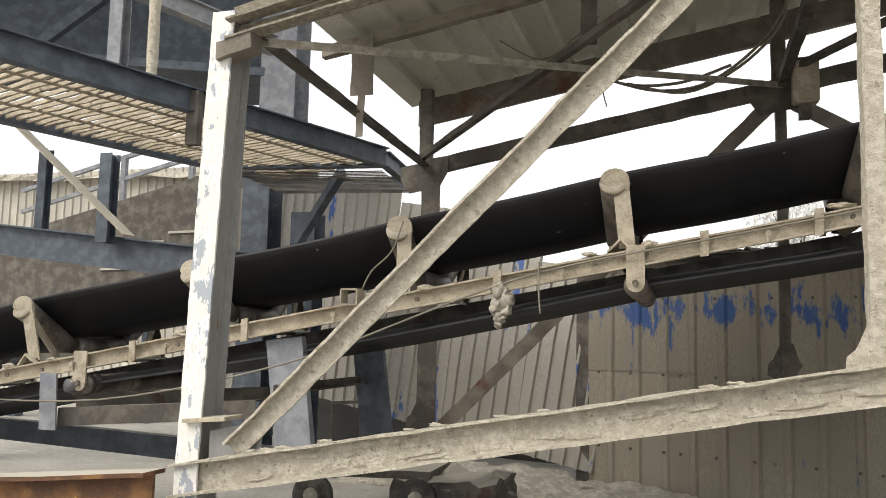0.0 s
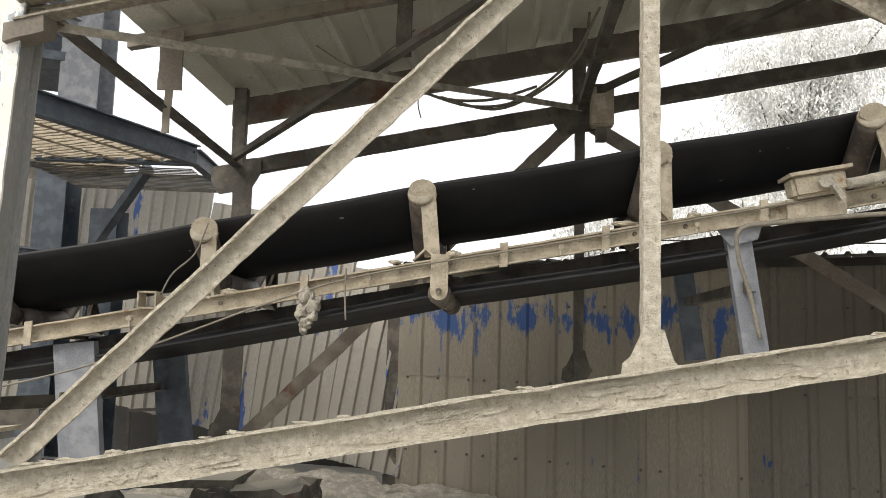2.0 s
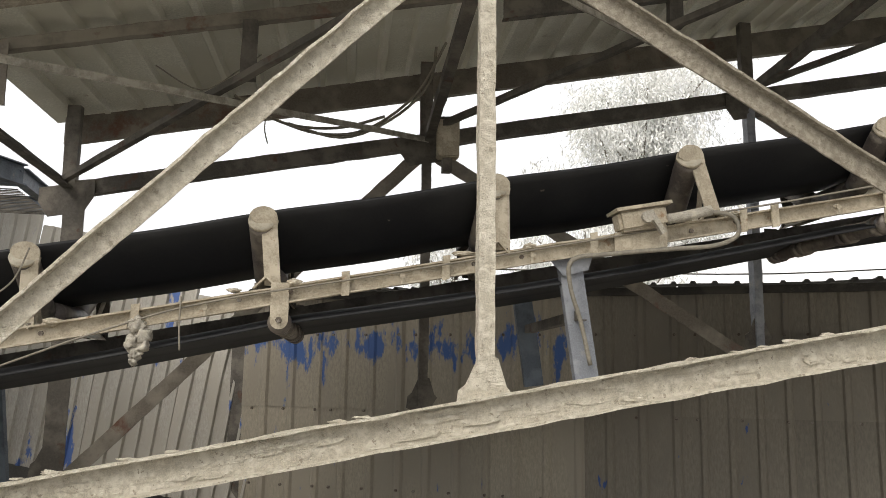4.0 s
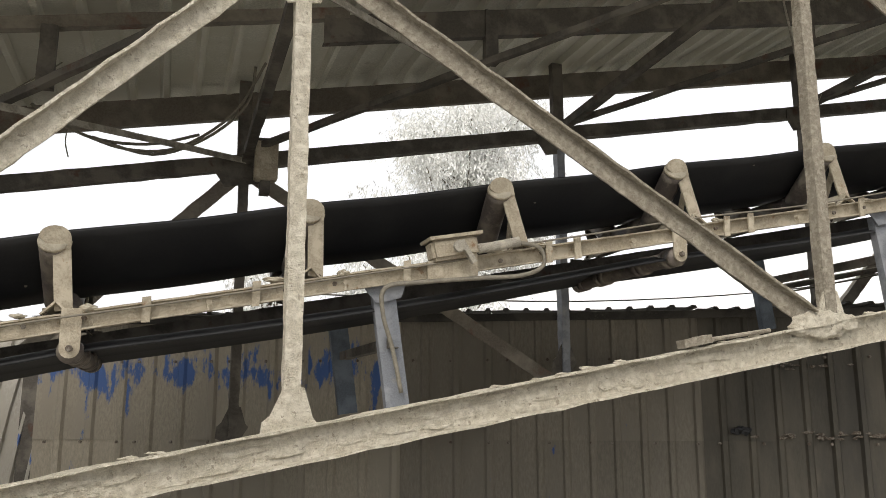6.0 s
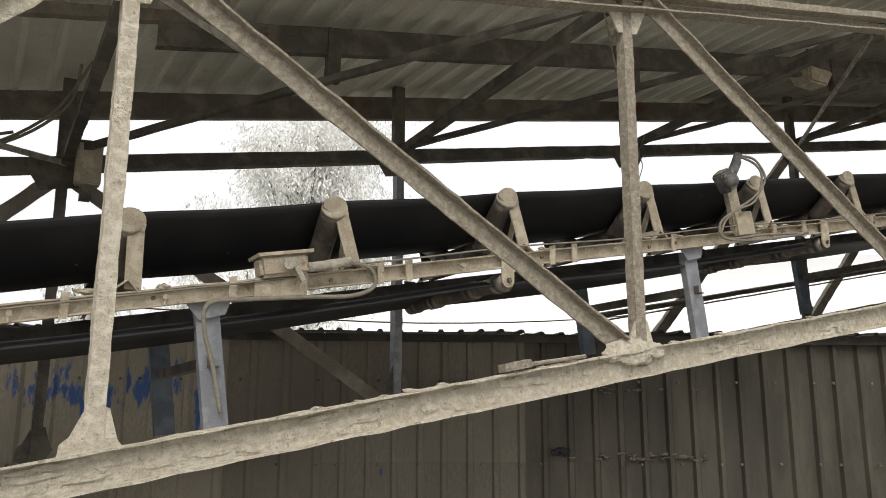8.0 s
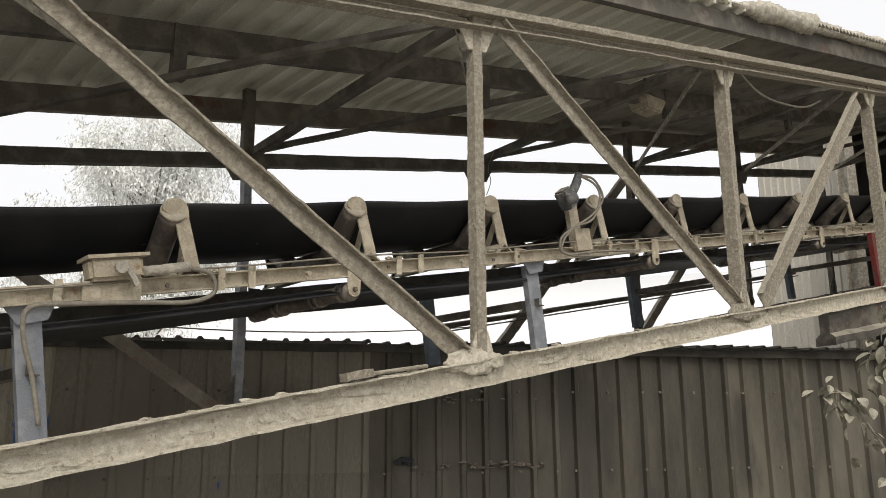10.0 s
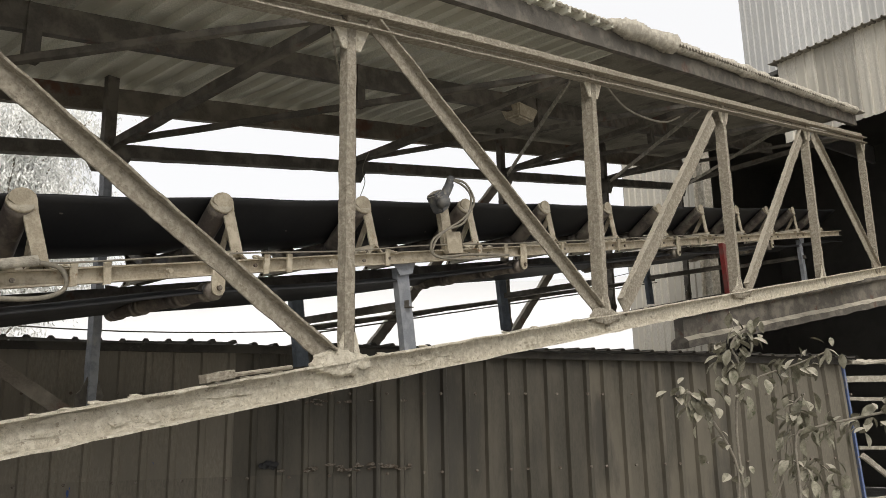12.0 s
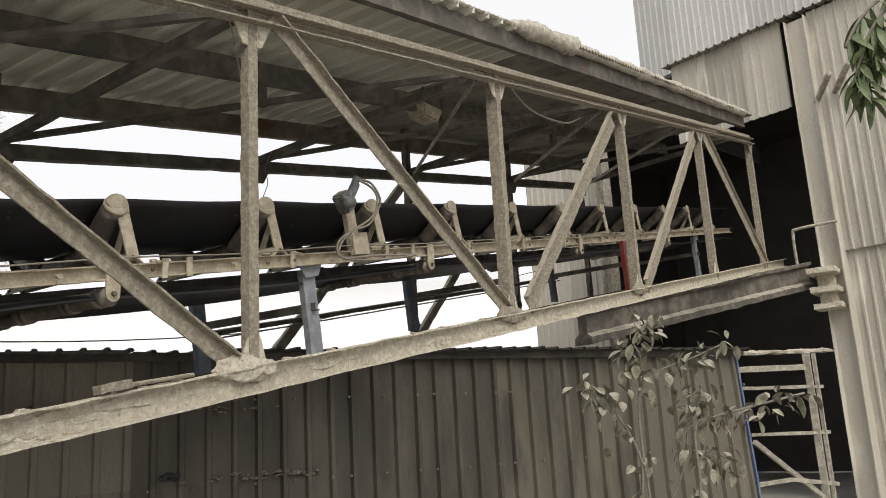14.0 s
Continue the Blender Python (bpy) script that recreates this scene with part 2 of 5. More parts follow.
def ell(w, h, t=0.009):
    return [(0, 0), (w, 0), (w, t), (t, t), (t, h), (0, h)]


def cee(w, h, t=0.009):
    return [(0, 0), (w, 0), (w, t), (t, t), (t, h - t), (w, h - t), (w, h), (0, h)]


def aitch(w, h, t=0.01):
    a = w / 2
    return [(-a, 0), (a, 0), (a, t), (t / 2, t), (t / 2, h - t), (a, h - t), (a, h), (-a, h), (-a, h - t), (-t / 2, h - t), (-t / 2, t), (-a, t)]


def slab(w, h):
    return [(-w / 2, -h / 2), (w / 2, -h / 2), (w / 2, h / 2), (-w / 2, h / 2)]


def ring(r, k=14):
    return [(r * math.cos(2 * math.pi * i / k), r * math.sin(2 * math.pi * i / k)) for i in range(k)]


def square_to(p0, p1, hint=(0, 0, 1)):
    d = (Vector(p1) - Vector(p0)).normalized()
    u = d.cross(Vector(hint))
    if u.length < 1e-4:
        u = d.cross(Vector((1, 0, 0)))
    u.normalize()
    return u, u.cross(d).normalized()


def rod(bm, p0, p1, r, k=10, rings=1, rough=0.0):
    return sweep(bm, ring(r, k), p0, p1, *square_to(p0, p1), rings, rough)


def bar(bm, p0, p1, w, h, hint=(0, 0, 1), rings=1, rough=0.0):
    return sweep(bm, slab(w, h), p0, p1, *square_to(p0, p1, hint), rings, rough)


def plate(bm, corners, normal, t):
    """A flat plate from its corners, t thick along normal."""
    n = Vector(normal).normalized() * t
    a = [bm.verts.new(Vector(c)) for c in corners]
    b = [bm.verts.new(Vector(c) + n) for c in corners]
    k = len(a)
    bm.faces.new(a)
    bm.faces.new(b[::-1])
    for i in range(k):
        bm.faces.new((a[i], a[(i + 1) % k], b[(i + 1) % k], b[i]))
    return bm


def rope(bm, points, r, k=6):
    """A round cable through points, sagging as they do."""
    pts = [Vector(p) for p in points]
    fine = []
    for i in range(len(pts) - 1):
        a, b, c, d = pts[max(i - 1, 0)], pts[i], pts[i + 1], pts[min(i + 2, len(pts) - 1)]
        for s in range(5):
            t = s / 5
            fine.append(0.5 * ((2 * b) + (c - a) * t + (2 * a - 5 * b + 4 * c - d) * t * t + (3 * b - a - 3 * c + d) * t ** 3))
    fine.append(pts[-1])
    loops = []
    for i, p in enumerate(fine):
        u, v = square_to(fine[max(i - 1, 0)], fine[min(i + 1, len(fine) - 1)], (0.1, 0.2, 1))
        loops.append([bm.verts.new(p + x * u + y * v) for x, y in ring(r, k)])
    for a, b in zip(loops, loops[1:]):
        for i in range(k):
            bm.faces.new((a[i], a[(i + 1) % k], b[(i + 1) % k], b[i]))
    bm.faces.new(loops[0])
    bm.faces.new(loops[-1][::-1])
    return bm


def lump(bm, centre, size, seed=0, cuts=3, rough=0.35):
    """An uneven clod."""
    made = bmesh.ops.create_icosphere(bm, subdivisions=cuts, radius=1.0)["verts"]
    for v in made:
        p = v.co.copy()
        f = 1 + rough * noise.noise(p * 1.6 + Vector((seed, 3.1, 0))) + rough * 0.5 * noise.noise(p * 4.3 + Vector((0, seed, 1)))
        v.co = Vector(centre) + Vector((p.x * size[0], p.y * size[1], p.z * size[2])) * f
    return bm


def ribbed(bm, start, u, v, n, width, height, pitch=0.2, rise=0.028, thick=0.004, rings=1, skew=0.0, wave=False, dent=0.0):
    """A profiled sheet: ribs along v, repeated along u, standing out along n."""
    start, u, v, n = Vector(start), Vector(u).normalized(), Vector(v).normalized(), Vector(n).normalized()
    pts, count = [], max(1, round(width / pitch))
    step = width / count
    for i in range(count):
        a = i * step
        if wave:
            pts += [(a + step * k / 4, rise * 0.5 * (1 - math.cos(2 * math.pi * k / 4))) for k in range(4)]
        else:
            pts += [(a, 0), (a + step * 0.68, 0), (a + step * 0.76, rise), (a + step * 0.92, rise)]
    pts.append((width, 0))
    front, back = [], []
    for j in range(rings + 1):
        s = j / rings
        rowf, rowb = [], []
        for a, b in pts:
            p = start + a * u + (height * s + skew * a) * v
            d = dent * noise.noise(p * 1.3) if dent else 0
            rowf.append(bm.verts.new(p + (b + d) * n))
            rowb.append(bm.verts.new(p + (b + d - thick) * n))
        front.append(rowf)
        back.append(rowb)
    k = len(pts)
    for rows in (front, back):
        for a, b in zip(rows, rows[1:]):
            for i in range(k - 1):
                bm.faces.new((a[i], a[i + 1], b[i + 1], b[i]))
    for i in range(k - 1):
        bm.faces.new((front[0][i], front[0][i + 1], back[0][i + 1], back[0][i]))
        bm.faces.new((front[-1][i], front[-1][i + 1], back[-1][i + 1], back[-1][i]))
    for j in range(rings):
        for e in (0, k - 1):
            bm.faces.new((front[j][e], front[j + 1][e], back[j + 1][e], back[j][e]))
    return bm


# ---- ground ----
def build_ground():
    bm = bmesh.new()
    n = 60
    grid = {}
    for i in range(n + 1):
        for j in range(n + 1):
            a, b = (2 * i / n - 1), (2 * j / n - 1)
            x, y = 3 + 900 * a * abs(a) ** 2.2, 6 + 900 * b * abs(b) ** 2.2
            near = max(0, 1 - math.hypot(x - 3, y - 6) / 60)
            grid[i, j] = bm.verts.new((x, y, 0.05 * near * noise.noise(Vector((x * 0.4, y * 0.4, 0))) - 0.02))
    for i in range(n):
        for j in range(n):
            bm.faces.new((grid[i, j], grid[i + 1, j], grid[i + 1, j + 1], grid[i, j + 1]))
    solid("ground", bm, M_GROUND, "pale grey concrete yard covered in cement dust", "ground", kind="structure", smooth=True)


build_ground()


# ---- gallery trusses ----
def truss(y, label, side, mat, bottom, top, diagonals, posts, deep=True):
    """One side of the gallery: chords, posts and diagonals. side: -1 faces the yard."""
    t = thing("gallery_truss", label, "truss", "sides of the conveyor gallery")
    x0, x1 = posts[0] - 0.05, posts[-1] + 0.1
    bm = bmesh.new()
    out = Vector((0, side, 0))
    x2 = x0 + (0.2 if deep else 0.0)
    sweep(bm, cee(0.075, 0.165, 0.012), (x0, y, bottom(x0) - 0.165), (x1 + 1.4, y, bottom(x1 + 1.4) - 0.165), out, UP, 150, 0.011)
    part("bottom_chord", bm, mat, t, "channel chord caked with pale cement crust")
    bm = bmesh.new()
    if not deep:
        sweep(bm, ell(0.10, 0.115, 0.012), (x0, y, top(x0)), (x1, y, top(x1)), out, UP, 130, 0.008)
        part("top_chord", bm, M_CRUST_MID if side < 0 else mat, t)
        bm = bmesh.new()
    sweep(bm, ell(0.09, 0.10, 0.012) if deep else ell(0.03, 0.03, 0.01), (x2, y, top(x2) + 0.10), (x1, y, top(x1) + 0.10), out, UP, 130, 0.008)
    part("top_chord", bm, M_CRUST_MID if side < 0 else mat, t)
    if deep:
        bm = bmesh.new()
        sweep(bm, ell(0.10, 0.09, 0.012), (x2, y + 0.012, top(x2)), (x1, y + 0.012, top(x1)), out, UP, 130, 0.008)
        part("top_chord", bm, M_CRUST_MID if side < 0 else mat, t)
    for x in posts:
        if side < 0 and x == posts[0]:
            bm = bmesh.new()
            sweep(bm, slab(0.128, 0.014), (x + 0.003, y - 0.035, 0.0), (x + 0.113, y - 0.035, top(x) + 0.2), (1, 0, 0), AWAY, 60, 0.006)
            part("column_face", bm, M_FLAKED, t, "column face with flaking white paint")
            bm = bmesh.new()
            sweep(bm, slab(0.012, 0.19), (x + 0.015, y + 0.07, 0.0), (x + 0.125, y + 0.07, top(x) + 0.2), (1, 0, 0), AWAY, 40, 0.003)
            part("column_web", bm, M_COLUMN_SIDE, t, "stained grey column web")
            bm = bmesh.new()
            sweep(bm, slab(0.115, 0.014), (x + 0.003, y + 0.165, 0.0), (x + 0.113, y + 0.165, top(x) + 0.2), (1, 0, 0), AWAY, 20, 0.003)
            part("column_flange", bm, M_COLUMN_SIDE, t)
            bm = bmesh.new()
            plate(bm, [(x + 0.02, y - 0.08, bottom(x) + 0.20), (x + 0.26, y - 0.08, bottom(x) + 0.22), (x + 0.26, y + 0.1, bottom(x) + 0.22), (x + 0.02, y + 0.1, bottom(x) + 0.20)], UP, 0.02)
            part("ledge_plate", bm, M_STRINGER, t, "dusty welded ledge")
            bm = bmesh.new()
            sweep(bm, slab(0.012, 0.24), (x + 0.13, y + 0.01, bottom(x) + 0.04), (x + 0.42, y + 0.01, bottom(x) + 0.1), UP.cross(ALONG), UP, 6, 0.006)
            part("gusset_plate", bm, M_COLUMN_SIDE, t, "grey gusset plate with peeled paint")
            bm = bmesh.new()
            sweep(bm, slab(0.12, 0.09), (x + 0.10, y - 0.02, top(x) - 0.03), (x + 0.30, y - 0.02, top(x) + 0.02), AWAY, UP, 4, 0.006)
            part("bracket", bm, M_PURLIN, t, "rusty corner cleat")
            continue
        w, back = (0.17 if side > 0 and x < -2 else 0.078, 0.095 if x < 1 or side > 0 else 0.075 if x < 4 else 0.12)
        bm = bmesh.new()
        sweep(bm, ell(w, back, 0.012), (x, y - 0.02, bottom(x) - 0.10 if side < 0 else bottom(x) - 0.05), (x, y - 0.02, top(x) + 0.12), (1, 0, 0), (0, 1, 0), 60, 0.007, x)
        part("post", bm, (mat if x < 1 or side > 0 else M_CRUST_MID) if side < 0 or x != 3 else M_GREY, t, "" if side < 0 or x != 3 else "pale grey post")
        bm = bmesh.new()
        zb = bottom(x) + (0.10 if side > 0 else -0.02)
        yy = y + side * 0.002
        plate(bm, [(x - 0.10, yy, zb - 0.045), (x - 0.03, yy, zb - 0.075), (x + 0.05, yy, zb - 0.10), (x + 0.10, yy, zb - 0.055), (x + 0.16, yy, zb + 0.04), (x + 0.135, yy, zb + 0.07), (x + 0.095, yy, zb + 0.20), (x + 0.06, yy, zb + 0.215), (x + 0.0, yy, zb + 0.20), (x - 0.055, yy, zb + 0.08), (x - 0.09, yy, zb + 0.05)], (0, side, 0), 0.012)
        part("gusset_plate", bm, mat, t)
        bm = bmesh.new()
        zt = top(x)
        if side > 0:
            plate(bm, [(x - 0.20, y - 0.02, zt - 0.05), (x - 0.20, y - 0.02, zt + 0.07), (x + 0.24, y - 0.02, zt + 0.15), (x + 0.24, y - 0.02, zt + 0.02), (x + 0.16, y - 0.02, zt - 0.12), (x - 0.12, y - 0.02, zt - 0.17)], (0, 1, 0), 0.012)
            part("gusset_plate", bm, mat, t)
            continue
        plate(bm, [(x - 0.12, yy, zt - 0.0), (x + 0.2, yy, zt + 0.04), (x + 0.12, yy, zt - 0.13), (x - 0.04, yy, zt - 0.15)], (0, side, 0), 0.014)
        part("gusset_plate", bm, mat, t)
    for a, za, b, zb, w in diagonals:
        bm = bmesh.new()
        p0, p1 = Vector((a, y + side * 0.02, za)), Vector((b, y + side * 0.02, zb))
        d = (p1 - p0).normalized()
        lift = d.cross(Vector((0, -1, 0))) if d.x > 0 else d.cross(Vector((0, 1, 0)))
        if lift.z < 0:
            lift = -lift
        sweep(bm, [(0, -w), (0.0, 0), (0.06, 0), (0.06, -0.014), (0.012, -0.014), (0.012, -w)], p0, p1, out, lift, 70, 0.008, a)
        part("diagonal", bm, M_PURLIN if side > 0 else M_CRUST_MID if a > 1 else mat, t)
    return t


FRONT_POSTS = [-3.16, 0, 3.055, 6.18, 9.36, 12.68, 15.98]
near_truss = truss(NEAR_Y, "pale cement-crusted steel truss along the conveyor gallery", -1, M_CRUST, chord_z, top_z,
      [(-2.905, 1.055, -0.25, 3.685, 0.105), (2.95, 2.14, 0.27, 3.74, 0.11),
       (6.1, chord_z(6) + 0.10, 3.27, top_z(3.2) + 0.14, 0.11), (6.41, 2.83, 8.93, 5.43, 0.21),
       (9.50, 3.36, 12.25, 6.10, 0.21), (15.9, chord_z(15.9) + 0.03, 12.95, top_z(12.95) + 0.02, 0.2)], FRONT_POSTS)


def crust_flakes():
    rnd = random.Random(21)
    for i in range(150):
        x = rnd.uniform(-2.8, 7.5)
        w, h = rnd.uniform(0.02, 0.11), rnd.uniform(0.008, 0.028)
        z = chord_z(x) - rnd.uniform(0.03, 0.14)
        k = rnd.randint(7, 10)
        face = NEAR_Y - 0.012
        c = Vector((x, face, z))
        rim = []
        for j in range(k):
            a = 2 * math.pi * j / k
            r = rnd.uniform(0.6, 1.1)
            rim.append(c + ALONG * (w * r * math.cos(a)) + ACROSS * (h * r * math.sin(a)))
        bm = bmesh.new()
        plate(bm, rim, (0, -1, 0.3), rnd.uniform(0.004, 0.012))
        part("crust_flake", bm, M_CRUST, near_truss)
    for i, x in enumerate(FRONT_POSTS[2:5]):
        for dx, dz, w, h in ((-0.13, 0.0, 0.13, 0.07), (-0.02, -0.01, 0.11, 0.075), (0.10, -0.02, 0.10, 0.05), (-0.22, -0.01, 0.07, 0.035)):
            bm = bmesh.new()
            lump(bm, (x + dx, NEAR_Y - 0.045, chord_z(x + dx) + dz), (w, 0.022, h), 3.3 * i + 40 * dx, 4, 0.4)
            part("dust_clump", bm, M_CRUST if i < 1 else M_CRUST_MID, near_truss, "", True)
    for i in range(34):
        x = rnd.uniform(-2.8, 8.0)
        bm = bmesh.new()
        lump(bm, (x, NEAR_Y - rnd.uniform(0.01, 0.06), chord_z(x) + 0.002), (rnd.uniform(0.015, 0.05), 0.018, rnd.uniform(0.005, 0.013)), i * 1.9, 3, 0.7)
        part("dust_clump", bm, M_CRUST, near_truss, "", True)


crust_flakes()
far_bottom, far_top = (lambda x: 1.30 + 0.19 * x), (lambda x: 3.60 + 0.188 * x)
truss(FAR_Y, "dark steel truss behind the conveyor belt", 1, M_DARK, far_bottom, far_top,
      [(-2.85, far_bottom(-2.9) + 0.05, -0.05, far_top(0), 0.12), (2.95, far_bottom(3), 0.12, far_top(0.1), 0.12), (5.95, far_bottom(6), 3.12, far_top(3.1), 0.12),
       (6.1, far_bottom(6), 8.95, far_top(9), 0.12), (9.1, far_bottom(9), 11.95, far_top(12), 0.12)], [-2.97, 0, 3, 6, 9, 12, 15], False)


def bracing():
    t = thing("top_bracing", "dark crossed steel angles tying the two trusses under the roof", "bracing")
    xs = [-3.0, 0, 3, 6, 9, 12, 15]
    for i, x in enumerate(xs):
        bm = bmesh.new()
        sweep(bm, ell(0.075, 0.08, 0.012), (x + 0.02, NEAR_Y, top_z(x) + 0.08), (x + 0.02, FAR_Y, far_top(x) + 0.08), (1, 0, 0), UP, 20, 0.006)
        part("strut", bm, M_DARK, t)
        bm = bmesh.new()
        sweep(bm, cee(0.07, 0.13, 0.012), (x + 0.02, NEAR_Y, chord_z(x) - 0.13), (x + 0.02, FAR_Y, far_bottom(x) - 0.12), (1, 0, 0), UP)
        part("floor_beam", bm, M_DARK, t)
        if i + 1 < len(xs):
            e = xs[i + 1]
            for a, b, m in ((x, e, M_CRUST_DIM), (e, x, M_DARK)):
                bm = bmesh.new()
                dz = 0.0 if a < b else 0.07
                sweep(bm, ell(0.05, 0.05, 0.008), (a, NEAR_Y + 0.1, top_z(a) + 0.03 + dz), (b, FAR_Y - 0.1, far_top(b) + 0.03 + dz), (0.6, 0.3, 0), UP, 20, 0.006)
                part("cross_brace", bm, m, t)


bracing()


# ---- roof ----
def roof_z(x, y):
    return 4.42 + SLOPE * x


def roof():
    t = thing("gallery_roof", "profiled sheet roof over the conveyor, stained and caked with dust", "roof")
    x = -3.27
    while x < 6.2:
        bm = bmesh.new()
        ribbed(bm, (x, 4.38, roof_z(x, 4.4) + 0.03), ALONG, (0, 1, 0), -ACROSS, 1.36, 3.85, 0.272, 0.06, 0.003)
        part("roof_sheet", bm, M_ROOF, t)
        x += 1.334
    while x < 15.9:
        bm = bmesh.new()
        ribbed(bm, (x, 4.34, roof_z(x, 4.4) + 0.01), ALONG, (0, 1, 0), ACROSS, 0.98, 3.9, 0.088, 0.04, 0.005, wave=True)
        part("roof_sheet", bm, M_ROOF_OLD, t, "old wavy roof sheet furred with dust")
        x += 0.963
    for y, drop, h, m, q0, q1 in ((4.47, 0.02, 0.20, M_DARK, -3.0, 15.9), (6.07, 0.12, 0.085, M_PURLIN, -3.25, 0.6), (6.07, 0.18, 0.21, M_DARK, 0.42, 15.9), (7.98, 0.02, 0.24, M_PURLIN, -3.12, 15.9)):
        bm = bmesh.new()
        z = (lambda q: roof_z(q, y) - drop - h) if y < 7 else (lambda q: 4.155 + 0.186 * q)
        sweep(bm, cee(0.07, h, 0.01), (q0, y, z(q0)), (q1, y, z(q1)), (0, 1, 0), UP, 90, 0.006)
        part("purlin", bm, m, t)
    for x in (-2.95, 0.03, 3.03, 6.03, 9.03, 12.03):
        for y, zb, m in ((FAR_Y + 0.03, far_top(x), M_DARK), (6.09, None, M_DARK)):
            bm = bmesh.new()
            zt = roof_z(x, y) - 0.03
            if zb is None:
                zb = zt - 0.58
                x2 = x - 1.35
                zt -= SLOPE * 1.35
                zb -= SLOPE * 1.35
                sweep(bm, slab(0.10, 0.07), (x2, y, zb), (x2, y, zt - 0.16), (1, 0, 0), AWAY, 6, 0.005)
            else:
                sweep(bm, slab(0.11, 0.08), (x, y, zb), (x, y, zt), (1, 0, 0), AWAY, 8, 0.006)
            part("roof_stub", bm, m, t)
    # dust crust rolled over the front edge
    bm = bmesh.new()
    rows, k = [], 9
    n = 420
    for i in range(n + 1):
        x = 5.2 + 10.4 * i / n
        grow = 0.35 + 0.65 * min(1, max(0, (x - 6.4) / 0.6))
        size = grow * (0.066 + 0.018 * math.sin(2 * math.pi * x / 0.088) + 0.035 * noise.noise(Vector((x * 2.1, 0, 0))) + (0.035 if 6.6 < x < 8.0 else 0))
        loop = []
        for j in range(k):
            a = 2 * math.pi * j / k
            r = size * (1 + 0.25 * noise.noise(Vector((x * 9, a, 2))))
            loop.append(bm.verts.new((x, 4.38 - 0.9 * r * math.cos(a) + 0.03, roof_z(x, 4.4) + 0.035 + 0.95 * r * math.sin(a))))
        rows.append(loop)
    for a, b in zip(rows, rows[1:]):
        for j in range(k):
            bm.faces.new((a[j], a[(j + 1) % k], b[(j + 1) % k], b[j]))
    bm.faces.new(rows[0])
    bm.faces.new(rows[-1][::-1])
    part("dust_crust", bm, M_LUMP, t, "thick rolled crust of grey dust on the eave", True)


roof()


# ---- belt conveyor ----
CAP0, PITCH = -1.06, 1.308
NEAR_S, FAR_S = 5.35, 6.79
MID = (NEAR_S + FAR_S) / 2


def rail_z(x):
    return 2.285 + SLOPE * x


BELT_SECTION = [(-0.60, 0.455), (-0.56, 0.42), (-0.28, 0.215), (-0.22, 0.195), (0.22, 0.195), (0.28, 0.215), (0.56, 0.42), (0.60, 0.455)]


def belt_loop():
    bm = bmesh.new()
    full = BELT_SECTION + [(a, b + 0.016) for a, b in BELT_SECTION[::-1]]
    x0, x1, n = -9.0, 17.5, 160
    loops = []
    for i in range(n + 1):
        x = x0 + (x1 - x0) * i / n
        sag = 0.012 * (1 - math.cos(2 * math.pi * (x - CAP0) / PITCH)) * -0.5
        loops.append([bm.verts.new((x, MID + a, rail_z(x) + b - 0.0 + sag)) for a, b in full])
    k = len(full)
    for a, b in zip(loops, loops[1:]):
        for i in range(k):
            bm.faces.new((a[i], a[(i + 1) % k], b[(i + 1) % k], b[i]))
    bm.faces.new(loops[0])
    bm.faces.new(loops[-1][::-1])
    return bm


def conveyor():
    t = thing("belt_conveyor", "long black rubber belt conveyor on dusty steel stringers", "conveyor")
    part("carrying_belt", belt_loop(), M_BELT, t, "troughed black rubber belt", True)
    bm = bmesh.new()
    loops = []
    for i in range(161):
        x = -9 + 26.5 * i / 160
        s = ((x + 0.98) / 3.55) % 1
        z = rail_z(x) - 0.125 - 0.035 * math.sin(math.pi * s)
        loops.append([bm.verts.new((x, MID + a, z + b)) for a, b in ((-0.66, -0.070), (-0.52, -0.033), (-0.38, -0.02), (0.38, -0.02), (0.52, -0.033), (0.66, -0.070), (0.665, -0.087), (0.52, -0.049), (0.38, -0.036), (-0.38, -0.036), (-0.52, -0.049), (-0.665, -0.087))])
    for a, b in zip(loops, loops[1:]):
        for i in range(12):
            bm.faces.new((a[i], a[(i + 1) % 12], b[(i + 1) % 12], b[i]))
    bm.faces.new(loops[0])
    bm.faces.new(loops[-1][::-1])
    part("return_belt", bm, M_BELT, t, "sagging return run of the belt", True)
    for y, u, m in ((NEAR_S, 1, M_STRINGER), (FAR_S, -1, M_DARK)):
        bm = bmesh.new()
        sweep(bm, cee(0.055, 0.10, 0.010), (-9, y + u * 0.03, rail_z(-9) - 0.10), (17.2, y + u * 0.03, rail_z(17.2) - 0.10), (0, -u, 0), UP, 260, 0.004)
        part("stringer", bm, m, t, "dust-coated channel stringer")
    return t


carrier = conveyor()


